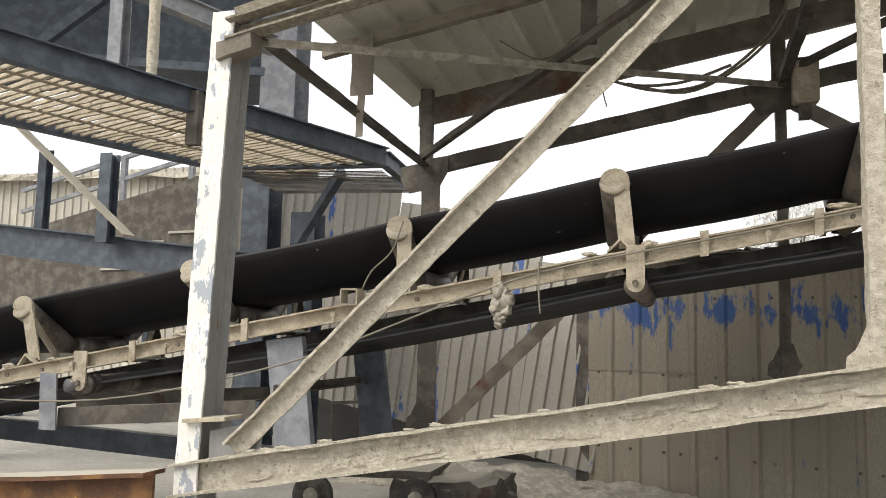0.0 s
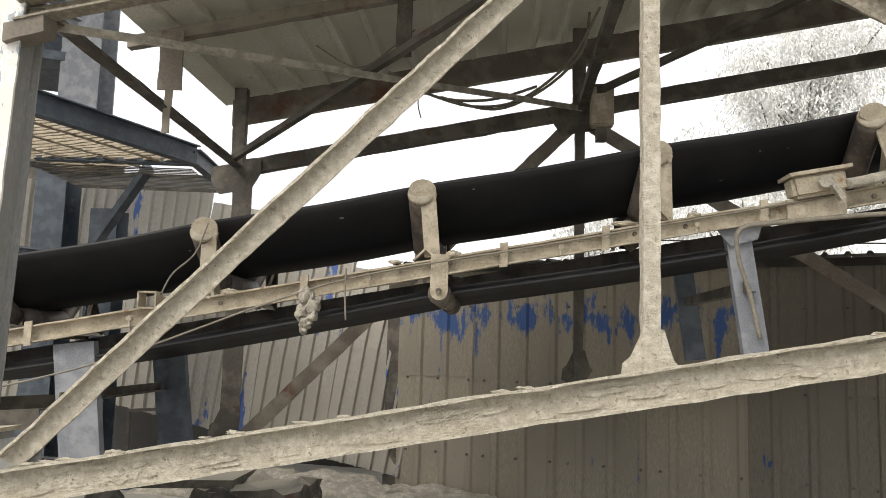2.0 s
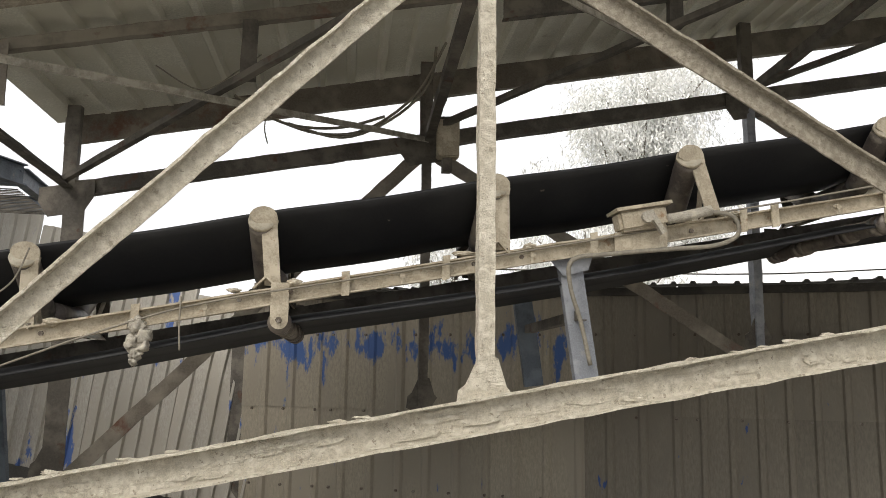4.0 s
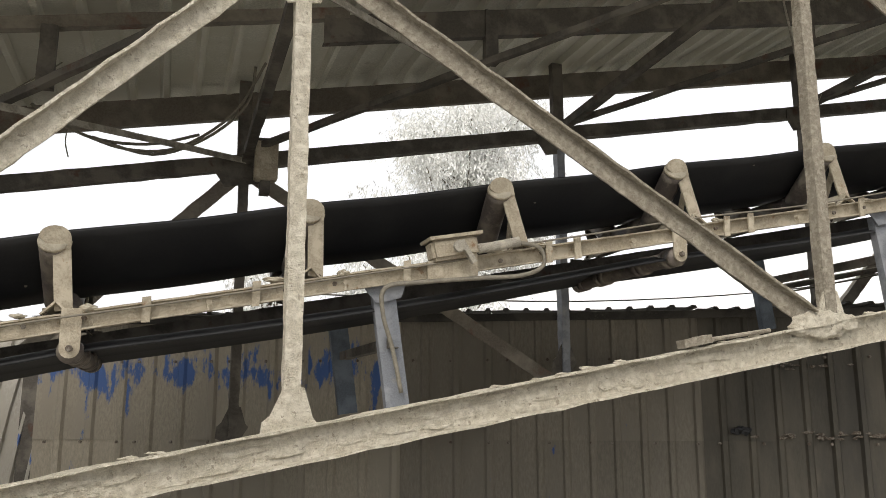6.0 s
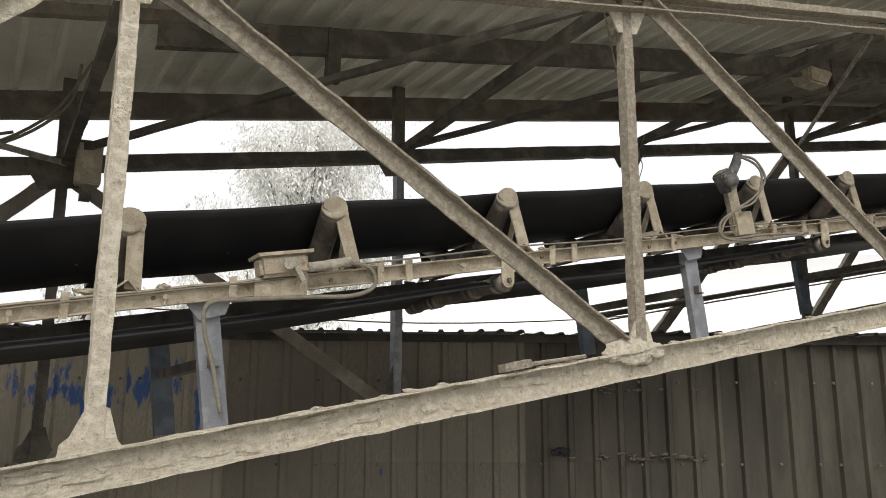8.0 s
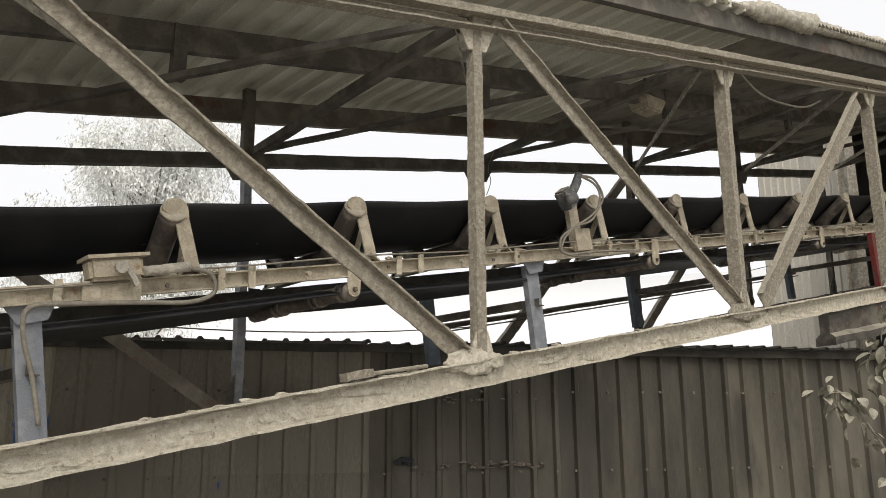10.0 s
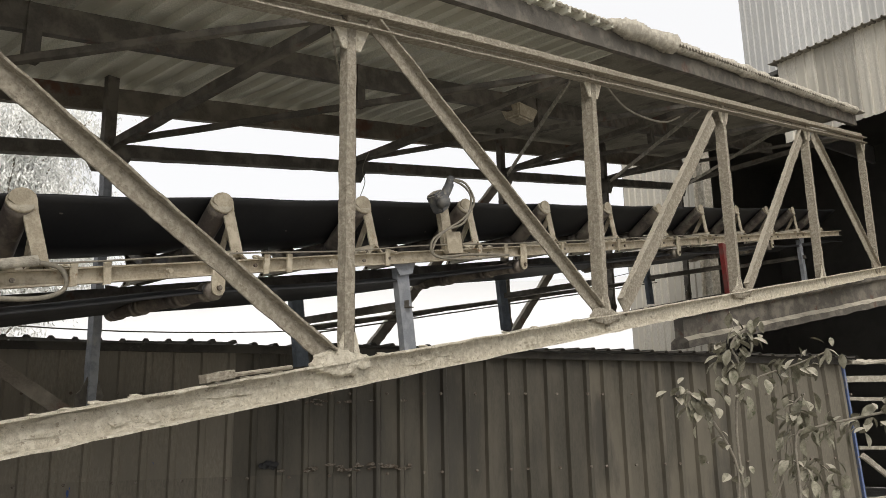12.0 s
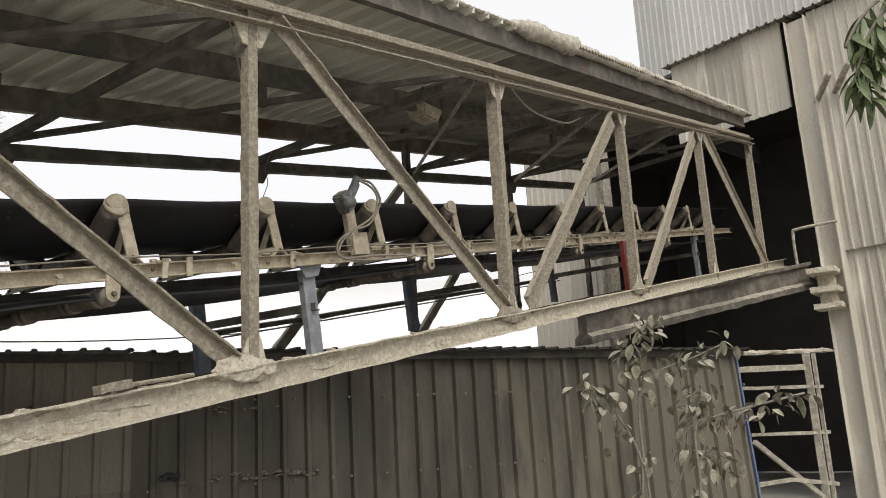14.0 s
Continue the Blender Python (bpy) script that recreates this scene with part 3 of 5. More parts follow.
def idler():
    t = thing("troughing_idler", "three-roller troughing idler with dusty bent brackets", "idler", "carrying idlers along the conveyor")
    bm = bmesh.new()
    sweep(bm, [(-0.075, 0), (0, 0.075), (0.075, 0), (0.062, 0), (0, 0.06), (-0.062, 0)], (0, NEAR_S - 0.03, 0), (0, FAR_S + 0.03, 0), ALONG, ACROSS)
    part("base_angle", bm, M_STRINGER, t)
    for s in (-1, 1):
        m = M_STRINGER if s < 0 else M_DARK
        # bent flat bar: stands on the base and hooks over the roller's end
        path = [(0.035, 0.02), (0.02, 0.19), (0.005, 0.36)]
        path += [(-0.045 + 0.055 * math.cos(a), 0.395 + 0.06 * math.sin(a)) for a in (math.pi * k / 7 for k in range(0, 7))]
        bm = bmesh.new()
        rows = []
        for a, b in path:
            y = MID + s * (0.70 - 0.02 * b)
            c = Vector((0, y, 0)) + ALONG * a + ACROSS * b
            rows.append(c)
        for p, q in zip(rows[:3], rows[1:4]):
            sweep(bm, slab(0.09, 0.014), p, q, ALONG, (0, 1, 0))
        pa = [Vector((0, MID + s * 0.692, 0)) + ALONG * (a + d) + ACROSS * b for a, b, d in
              [(-0.045, 0.35, 0.0), (0.05, 0.35, 0), (0.05, 0.41, 0)] + [(-0.03 + 0.08 * math.cos(q), 0.41 + 0.065 * math.sin(q), 0) for q in (math.pi * k / 8 for k in range(1, 9))]]
        plate(bm, pa, (0, s, 0), 0.014)
        part("end_bracket", bm, m, t)
        bm = bmesh.new()
        plate(bm, [Vector((0, MID + s * q, 0)) + ALONG * a + ACROSS * b for q, a, b in ((0.30, -0.03, 0.03), (0.30, 0.03, 0.03), (0.27, 0.03, 0.12), (0.27, -0.03, 0.12))], (0, s, 0), 0.01)
        part("inner_bracket", bm, M_STRINGER, t)
        p0 = Vector((0, MID + s * 0.275, 0)) + ACROSS * 0.115 - ALONG * 0.04
        p1 = Vector((0, MID + s * 0.675, 0)) + ACROSS * 0.385 - ALONG * 0.04
        bm = bmesh.new()
        rod(bm, p0, p1, 0.075, 20, 10, 0.002)
        roller = part("wing_roller", bm, M_ROLLER, t, "worn steel wing roller", True)
        bm = bmesh.new()
        rod(bm, p1, p1 + (p1 - p0).normalized() * 0.02, 0.077, 20)
        part("end_cap", bm, m, roller, "dusty end cap", True)
        bm = bmesh.new()
        bar(bm, Vector((0, MID + s * 0.68, 0)) + ACROSS * 0.30 + ALONG * 0.03, Vector((0, MID + s * 0.48, 0)) + ACROSS * 0.03 + ALONG * 0.03, 0.05, 0.012, ALONG)
        part("stay", bm, M_STRINGER, t)
        for q in (-0.055, 0.055):
            bm = bmesh.new()
            c = Vector((0, MID + s * 0.70, 0)) + ALONG * q
            rod(bm, c, c + ACROSS * 0.035, 0.013, 6)
            part("bolt", bm, M_BOLT, t)
    bm = bmesh.new()
    rod(bm, Vector((0, MID - 0.235, 0)) + ACROSS * 0.108, Vector((0, MID + 0.235, 0)) + ACROSS * 0.108, 0.075, 18)
    part("centre_roller", bm, M_ROLLER, t, "", True)
    return t


first = idler()
x = CAP0 - 5 * PITCH
first.location = (x, 0, rail_z(x))
for i in range(1, 19):
    x = CAP0 + (i - 5) * PITCH
    if x < 16.3:
        lean = {-1: 15, 0: 10, 1: 15}.get(i - 5, 0)
        copy_thing(first, pose(x, 0, rail_z(x), 0, lean, 0))


def return_idler():
    t = thing("return_idler", "return idler roller hung on dusty drop brackets", "idler", "return idlers under the conveyor")
    for s, m in ((-1, M_STRINGER), (1, M_DARK)):
        bm = bmesh.new()
        y = MID + s * 0.735
        c = [(0.05 * math.cos(math.pi + math.pi * k / 8), -0.19 + 0.05 * math.sin(math.pi + math.pi * k / 8)) for k in range(9)]
        plate(bm, [Vector((a, y, b)) for a, b in [(-0.05, 0.02), *c, (0.05, 0.02)]], (0, s, 0), 0.014)
        part("drop_bracket", bm, m, t)
        bm = bmesh.new()
        rod(bm, (0, y + s * 0.018, -0.19), (0, y + s * 0.035, -0.19), 0.018, 8)
        part("shaft_end", bm, M_BOLT, t)
    bm = bmesh.new()
    rod(bm, (0, MID - 0.70, -0.20), (0, MID + 0.70, -0.20), 0.055, 18, 8, 0.003)
    for q in (-0.68, -0.6, -0.3, -0.22, 0.25, 0.33, 0.6, 0.68):
        rod(bm, (0, MID + q - 0.03, -0.20), (0, MID + q + 0.03, -0.20), 0.066, 16)
    part("roller", bm, M_ROLLER, t, "", True)
    return t


ret = return_idler()
ret.location = (-0.98, 0, rail_z(-0.98))
for x in (-4.55, 2.72, 6.2, 9.7, 13.2):
    copy_thing(ret, pose(x, 0, rail_z(x)))


def leg_frame(wide):
    t = thing("support_leg", "grey painted channel legs carrying the conveyor stringers", "support", "conveyor supports")
    for y, m, s in ((NEAR_S + 0.03, M_GREY, 1), (FAR_S, M_BLUE, 1)):
        bm = bmesh.new()
        sweep(bm, cee(0.06, wide, 0.009), (-0.02, y + 0.02, -0.13), (0.08, y + 0.02, -0.86), (0, 1, 0), (1, 0, 0.12), 6, 0.002)
        part("leg", bm, m, t)
        if wide > 0.2:
            continue
        bm = bmesh.new()
        plate(bm, [(-0.09, y - 0.005, -0.09), (0.19, y - 0.005, -0.04), (0.15, y - 0.005, -0.16), (0.0, y - 0.005, -0.2)], (0, 1, 0), 0.01)
        part("head_plate", bm, m, t)
    bm = bmesh.new()
    sweep(bm, ell(0.06, 0.06, 0.008), (0.07, NEAR_S, -0.46), (0.07, FAR_S, -0.46), (1, 0, 0), UP)
    part("cross_tie", bm, M_DARK, t)
    return t


legs = leg_frame(0.14)
legs.location = (0.65, 0, rail_z(0.65))
broad_legs = leg_frame(0.245)
broad_legs.location = (-3.22, 0, rail_z(-3.22))
for x in (4.5, 7.72, 11.6, 14.8):
    copy_thing(legs, pose(x, 0, rail_z(x)))


def clips():
    """Welded lugs, cable clips and the pull cord along the near stringer."""
    for x in (-4.15, -3.35, -1.75, -0.62, -0.05, 0.82, 1.75, 1.95, 3.1, 3.3, 4.3, 5.5, 5.9, 6.9, 8.1, 9.2, 10.4):
        bm = bmesh.new()
        z = rail_z(x)
        sweep(bm, slab(0.045, 0.014), (x, NEAR_S - 0.03, z - 0.115), (x, NEAR_S - 0.03, z + 0.025), ALONG, AWAY, 6, 0.006)
        part("cable_clip", bm, M_STRINGER, carrier)
    for x in (-4.6, -3.9, -2.75, -1.38, -0.3, 0.45, 1.2, 2.35, 3.7, 5.2):
        bm = bmesh.new()
        z = rail_z(x)
        rod(bm, (x, NEAR_S - 0.02, z - 0.05), (x, NEAR_S - 0.055, z - 0.055), 0.016, 8)
        rod(bm, (x, NEAR_S - 0.035, z - 0.10), (x, NEAR_S - 0.035, z - 0.04), 0.009, 6)
        part("eye_bolt", bm, M_STRINGER, carrier)


clips()


def stringer_bolts():
    rnd = random.Random(8)
    for k in range(-4, 13):
        x = CAP0 + k * PITCH
        for dx in (-0.14, 0.14):
            bm = bmesh.new()
            z = rail_z(x + dx)
            c = Vector((x + dx, NEAR_S - 0.026, z - 0.05 + rnd.uniform(-0.01, 0.01)))
            rod(bm, c, c + Vector((0, -0.016, 0)), 0.014, 6)
            part("bolt", bm, M_BOLT, carrier)
            bm = bmesh.new()
            lump(bm, (x + dx * rnd.uniform(0.8, 1.5), NEAR_S - 0.005, z + 0.012), (rnd.uniform(0.03, 0.07), 0.03, rnd.uniform(0.012, 0.024)), 7.1 * k + dx, 3, 0.6)
            part("dust_clump", bm, M_STRINGER, carrier, "", True)


stringer_bolts()


def pull_cord():
    bm = bmesh.new()
    pts = [(-5.6, 5.22, 1.12), (-4.3, 5.22, 1.15), (-3.0, 5.22, 1.42), (-1.9, 5.25, 1.83), (-1.35, 5.28, 2.0), (-0.4, 5.29, rail_z(-0.4) - 0.03), (1.2, 5.29, rail_z(1.2) - 0.02)]
    rope(bm, pts, 0.006)
    solid("pull_cord", bm, M_WIRE, "thin dusty emergency pull cord along the conveyor", "cord", smooth=True)
    bm = bmesh.new()
    rope(bm, [(x, 5.29, rail_z(x) + 0.03 + 0.01 * math.sin(3 * x)) for x in (1.2, 1.9, 2.8, 3.8, 4.8, 6.0, 7.5, 9.5, 12.0)], 0.006)
    solid("pull_cord", bm, M_WIRE, "thin dusty emergency pull cord along the conveyor", "cord", smooth=True)
    bm = bmesh.new()
    rope(bm, [(0.9, 9.3, 2.76), (4.1, 9.3, 2.80), (7.27, 9.3, 3.09), (9.53, 9.3, 3.57), (12.5, 9.3, 4.23), (16.5, 9.3, 5.2)], 0.008)
    solid("overhead_wire", bm, M_DARK, "thin dark wire stretched behind the gallery", "wire", smooth=True)


pull_cord()


def clod():
    t = thing("mud_lump", "lump of dried cement mud hanging from the stringer", "dirt")
    for i, (dx, dz, r) in enumerate(((0, 0, 0.04), (0.025, -0.05, 0.045), (-0.02, -0.09, 0.038), (0.0, -0.15, 0.03), (0.035, -0.11, 0.03), (-0.01, -0.19, 0.02))):
        bm = bmesh.new()
        lump(bm, (-1.72 + dx, 5.27, rail_z(-1.72) - 0.10 + dz), (r, 0.035, r * 1.1), i * 3.7, 3, 0.8)
        part("clod", bm, M_LUMP, t, "", True)


clod()


# ---- shed wall behind ----
WALL = [(-1.75, 10.2), (2.6, 8.45), (11.5, 3.95)]


def shed():
    t = thing("wall_shed", "dust-browned profiled steel wall of a low shed", "wall", kind="structure")
    for k in range(2):
        a, b = Vector((*WALL[k], 0)), Vector((*WALL[k + 1], 0))
        d = (b - a).normalized()
        n = Vector((d.y, -d.x, 0))
        if n.y > 0:
            n = -n
        length = (b - a).length
        count = round(length / 1.0)
        w = length / count
        for i in range(count):
            p = a + d * (w * i) + n * (0.006 if i % 2 else 0)
            m = M_SHEET_BLUE if k == 0 and i < 4 else M_SHEET_MID if k == 0 or i < 2 else M_SHEET
            tall = k == 1 and i > 2
            # the wall's brightening towards its right end is put into the material
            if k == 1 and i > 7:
                m = M_SHEET_LIT
            lean = 0.0 if not (k == 1 and i >= 9) else -0.06
            v = (d.x * lean, d.y * lean, 1)
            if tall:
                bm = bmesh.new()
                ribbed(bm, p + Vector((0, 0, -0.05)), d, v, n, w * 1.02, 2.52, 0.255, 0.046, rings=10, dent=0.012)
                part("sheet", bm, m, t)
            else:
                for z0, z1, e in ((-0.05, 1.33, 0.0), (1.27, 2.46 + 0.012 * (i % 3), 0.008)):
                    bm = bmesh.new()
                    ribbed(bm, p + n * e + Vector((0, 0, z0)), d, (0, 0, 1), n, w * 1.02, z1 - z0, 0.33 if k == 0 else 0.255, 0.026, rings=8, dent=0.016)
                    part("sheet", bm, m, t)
            bm = bmesh.new()
            for z in (0.45, 1.25, 2.05):
                for q in (0.16, 0.56, 0.96):
                    c = p + d * (q * w) + n * 0.045
                    rod(bm, c + Vector((0, 0, z)), c + Vector((0, 0, z)) + n * 0.02, 0.016, 6)
            part("screw_row", bm, M_BOLT, t)
        # roof sheets of the shed: wavy edge seen from below
        count = round(length / 0.98)
        w = length / count
        for i in range(count):
            bm = bmesh.new()
            p = a + d * (w * i) + n * 0.22 + Vector((0, 0, 2.52 + 0.01 * (i % 2)))
            ribbed(bm, p, d, -n + Vector((0, 0, 0.05)), UP, w, 1.6, 0.2, 0.024, 0.006, dent=0.03)
            part("eave_sheet", bm, M_EAVE, t, "eave sheet darkened as a backlit edge")
        # board added as the dark strip of shade under the eave
        bm = bmesh.new()
        sweep(bm, [(0, 0), (0.03, 0), (0.03, 0.075), (0, 0.075)], a + n * 0.07 + Vector((0, 0, 2.435)), b + n * 0.07 + Vector((0, 0, 2.435)), n, UP, 40, 0.006)
        part("eave_board", bm, M_EAVE, t, "added sagging board, dark as shade under the eave")
    a, b = Vector((*WALL[1], 0)), Vector((*WALL[2], 0))
    d = (b - a).normalized()
    n = Vector((d.y, -d.x, 0))
    n = -n if n.y > 0 else n
    rnd = random.Random(2)
    for k in range(34):
        bm = bmesh.new()
        c = a + d * (2.4 + 1.45 * rnd.random() ** 0.8) + n * 0.035 + Vector((0, 0, (1.32 if k < 24 else 1.98) + rnd.gauss(0, 0.018)))
        lump(bm, c, (rnd.uniform(0.02, 0.07), 0.012, rnd.uniform(0.008, 0.02)), k * 2.3, 2, 0.7)
        part("rust_scab", bm, M_BOLT, t)
    # black lumps stand for the darkness inside a rusted-out gap
    bm = bmesh.new()
    for k in range(5):
        lump(bm, a + d * (2.30 + 0.035 * k) + n * 0.032 + Vector((0, 0, 1.36 + 0.012 * (k % 3))), (0.045, 0.012, 0.026 + 0.012 * (k % 2)), k * 1.7, 2, 0.7)
    part("rusted_gap", bm, M_BELT, t, "near-black lumps put where the sheet has a rusted-out gap")
    # blue corner flashing and the broken ledge that runs on past the corner
    bm = bmesh.new()
    sweep(bm, [(0, 0), (0.03, 0), (0.03, 0.05), (0, 0.05)], b + d * 0.02 + n * 0.02, b + d * -0.13 + n * 0.02 + Vector((0, 0, 2.44)), d, n, 20, 0.004)
    part("corner_flashing", bm, M_FLASHING, t, "blue corner strip")
    bm = bmesh.new()
    sweep(bm, [(0, 0), (0.16, 0), (0.16, 0.03), (0.05, 0.06), (0, 0.05)], b + d * -0.1 + n * 0.04 + Vector((0, 0, 2.44)), b + d * 1.75 + n * 0.04 + Vector((0, 0, 2.48)), n, UP, 50, 0.03)
    part("ledge", bm, M_CRUST_DIM, t, "wavy ledge caked with pale dust")
    # loose leaning sheets at the open end
    for i in range(-3, 3):
        a = Vector((-4.55 + 0.93 * i, 10.75 - 0.2 * i, 0.62 - 0.16 * max(i, -1)))
        bm = bmesh.new()
        ribbed(bm, a, (0.975, -0.18, -0.17), (0.10 + 0.03 * i, 0.05, 1), (-0.18, -0.98, 0.02), 1.02, 2.75 - 0.25 * max(i, -1), 0.17, 0.038, rings=10, dent=0.05)
        part("loose_sheet", bm, M_SHEET_PALE, t, "bent pale sheet hanging loose")
    # dark sheet added for the shaded voids behind the loose sheets
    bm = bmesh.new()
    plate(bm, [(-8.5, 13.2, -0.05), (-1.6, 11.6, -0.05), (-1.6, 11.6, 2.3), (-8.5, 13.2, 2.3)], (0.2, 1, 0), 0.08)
    part("inner_wall", bm, M_SHADE, t, "added dark back of the shed, shade in its colour")
    bm = bmesh.new()
    plate(bm, [(-1.9, 10.25, 0), (-1.75, 10.2, 0), (-1.75, 10.2, 2.4), (-1.9, 10.25, 2.4)], (0.4, 0.9, 0), 0.1)
    part("end_post", bm, M_DARK, t)


shed()


def mounds():
    for i, (c, s) in enumerate((((-2.3, 9.6, -0.1), (1.3, 0.8, 0.26)), ((-3.6, 10.0, -0.1), (1.2, 0.7, 0.26)), ((-1.2, 9.2, -0.1), (0.9, 0.6, 0.24)))):
        bm = bmesh.new()
        lump(bm, c, s, i * 5.3, 6, 0.35)
        for v in bm.verts:
            v.co += Vector((0, 0, 0.05 * noise.noise(v.co * 5) + 0.03 * noise.noise(v.co * 14)))
        solid("dirt_mound", bm, M_LUMP, "heap of spilled grey cement dust on the ground", "dirt heap", "spill heaps", smooth=True)


mounds()


# ---- building at the top end ----
BX = 17.0


def building():
    t = thing("process_building", "dust-coated profiled steel building that the conveyor enters", "building")
    left, toward = Vector((0, 1, 0)), Vector((-1, 0, 0))

    def clad(y0, y1, z0, z1, x, m, name="cladding_sheet", pitch=0.2, lab=""):
        count = max(1, round((y0 - y1) / 1.0))
        w = (y0 - y1) / count
        for i in range(count):
            bm = bmesh.new()
            ribbed(bm, (x + (0.004 if i % 2 else 0), y0 - w * i, z0), (0, -1, 0), UP, toward, w, z1 - z0, pitch, 0.035, 0.006, rings=3, dent=0.01)
            part(name, bm, m, t, lab)

    clad(11.2, 8.7, 0, 9.4, BX, M_CREAM)
    clad(6.4, 3.75, 7.75, 9.7, BX - 0.05, M_CREAM)
    clad(3.17, -4.0, 4.6, 9.6, BX - 0.1, M_CREAM)
    clad(3.17, -4.0, 0, 4.7, BX - 0.02, M_CREAM)
    clad(8.0, -4.0, 9.6, 16.0, BX + 1.2, M_TOWER, pitch=0.16, lab="grey upper tower sheet")
    # side of the upper tower, interior and roof
    bm = bmesh.new()
    plate(bm, [(BX + 1.2, 8.0, 9.0), (BX + 9, 8.0, 9.0), (BX + 9, 8.0, 16), (BX + 1.2, 8.0, 16)], (0, -1, 0), 0.08)
    part("side_wall", bm, M_TOWER, t)
    # inner walls carry the room's shade in their colour
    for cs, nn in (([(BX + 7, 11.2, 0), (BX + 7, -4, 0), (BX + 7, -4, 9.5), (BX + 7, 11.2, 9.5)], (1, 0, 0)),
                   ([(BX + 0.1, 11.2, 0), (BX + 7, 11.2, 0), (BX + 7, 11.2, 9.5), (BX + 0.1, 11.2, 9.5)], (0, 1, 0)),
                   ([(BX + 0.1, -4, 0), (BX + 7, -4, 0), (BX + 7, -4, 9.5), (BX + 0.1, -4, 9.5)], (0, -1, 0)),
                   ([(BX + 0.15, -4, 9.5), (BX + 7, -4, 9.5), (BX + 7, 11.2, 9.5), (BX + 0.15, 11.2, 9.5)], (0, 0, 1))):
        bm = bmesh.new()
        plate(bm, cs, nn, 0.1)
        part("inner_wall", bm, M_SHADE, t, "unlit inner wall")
    # eave strip along the roofline
    bm = bmesh.new()
    ribbed(bm, (BX - 0.28, 6.5, 9.62), (0, -1, 0), (1, 0, 0.12), UP, 10.4, 1.6, 0.2, 0.04, 0.008, dent=0.02)
    part("eave", bm, M_ROOF_OLD, t, "dark eave sheet with dust")
    # columns
    for y, w, m in ((3.36, 0.42, M_CREAM), (8.6, 0.3, M_CRUST_DIM)):
        bm = bmesh.new()
        sweep(bm, aitch(0.30, w, 0.02), (BX - 0.15, y - w / 2, -0.05), (BX - 0.15, y - w / 2, 9.5), (1, 0, 0), (0, 1, 0), 30, 0.01)
        part("column", bm, m, t, "steel column under pale dust")
    turn = Matrix.Translation((BX, 3.4, 0)) @ pose(0, 0, 0, 0, 0, -13) @ Matrix.Translation((-BX, -3.4, 0))
    t.matrix_basis = turn
    t = thing("gallery_support", "dust-furred girder, bracket and rails under the gallery end", "support")
    # bracket and girder under the truss end
    bm = bmesh.new()
    sweep(bm, [(-0.16, 0), (0.16, 0), (0.16, 0.1), (0.08, 0.16), (0.08, 0.42), (0.16, 0.46), (0.16, 0.52), (-0.16, 0.52), (-0.16, 0.46), (-0.08, 0.42), (-0.08, 0.16), (-0.16, 0.1)],
          (10.4, 5.75, 2.72), (BX - 0.2, 3.95, 3.95), (0.3, 1, 0), UP, 40, 0.02)
    # dark material holds the shade on the girder's web
    part("girder", bm, M_DARK, t, "sloping girder furred with cement dust")
    bm = bmesh.new()
    for z, e in ((3.55, 0.28), (3.85, 0.38), (4.2, 0.5)):
        sweep(bm, slab(0.5, 0.10), (BX - 0.35 - e, 3.55, z), (BX, 3.55, z), (0, 1, 0), UP, 6, 0.02)
    sweep(bm, slab(0.3, 0.7), (BX - 0.45, 3.55, 3.85), (BX - 0.1, 3.55, 3.85), (0, 1, 0), UP, 6, 0.02)
    part("bracket", bm, M_CRUST, t, "stepped bracket thick with dust")
    # open bay with rails below the girder
    def bay(t, z):
        return (13.3 + 1.6 * t, 4.35 - 1.3 * t, z)

    for t0, z0, t1, z1, h in ((-0.1, 2.34, 0.53, 2.345, 0.09), (-0.08, 2.045, 0.67, 2.02, 0.05), (-0.04, 1.325, 0.67, 1.295, 0.05), (-0.2, 0.55, 0.27, 0.61, 0.06), (0.27, 0.61, 0.68, 0.49, 0.06)):
        bm = bmesh.new()
        bar(bm, bay(t0, z0), bay(t1, z1), 0.07, h, rings=12, rough=0.012)
        part("bay_rail", bm, M_CRUST_DIM, t)
    for t0, w in ((0.56, 0.10), (0.63, 0.05)):
        bm = bmesh.new()
        bar(bm, bay(t0, 0.0), bay(t0, 2.62), w, 0.10, (1, 0, 0), 10, 0.006)
        part("bay_post", bm, M_CRUST_DIM, t)
    bm = bmesh.new()
    bar(bm, bay(-0.02, 1.22), bay(0.55, 0.28), 0.06, 0.07, rings=8, rough=0.008)
    part("bay_brace", bm, M_CRUST_DIM, t)
    # pipes poking out by the column
    for y, z in ((2.95, 7.85), (2.6, 7.95)):
        bm = bmesh.new()
        rod(bm, (BX + 0.2, y + 0.5, z - 0.3), (BX - 0.9, y - 0.1, z + 0.05), 0.06, 10, 8, 0.01)
        part("pipe_stub", bm, M_CRUST_DIM, t, "dust-coated pipe end", True)
    # handrail at the column
    bm = bmesh.new()
    rope(bm, [(BX - 0.5, 4.0, 4.3), (BX - 0.5, 4.0, 5.0), (BX - 0.5, 3.9, 5.1), (BX - 0.4, 3.2, 5.15)], 0.03)
    part("handrail", bm, M_CRUST_DIM, t, "", True)


building()


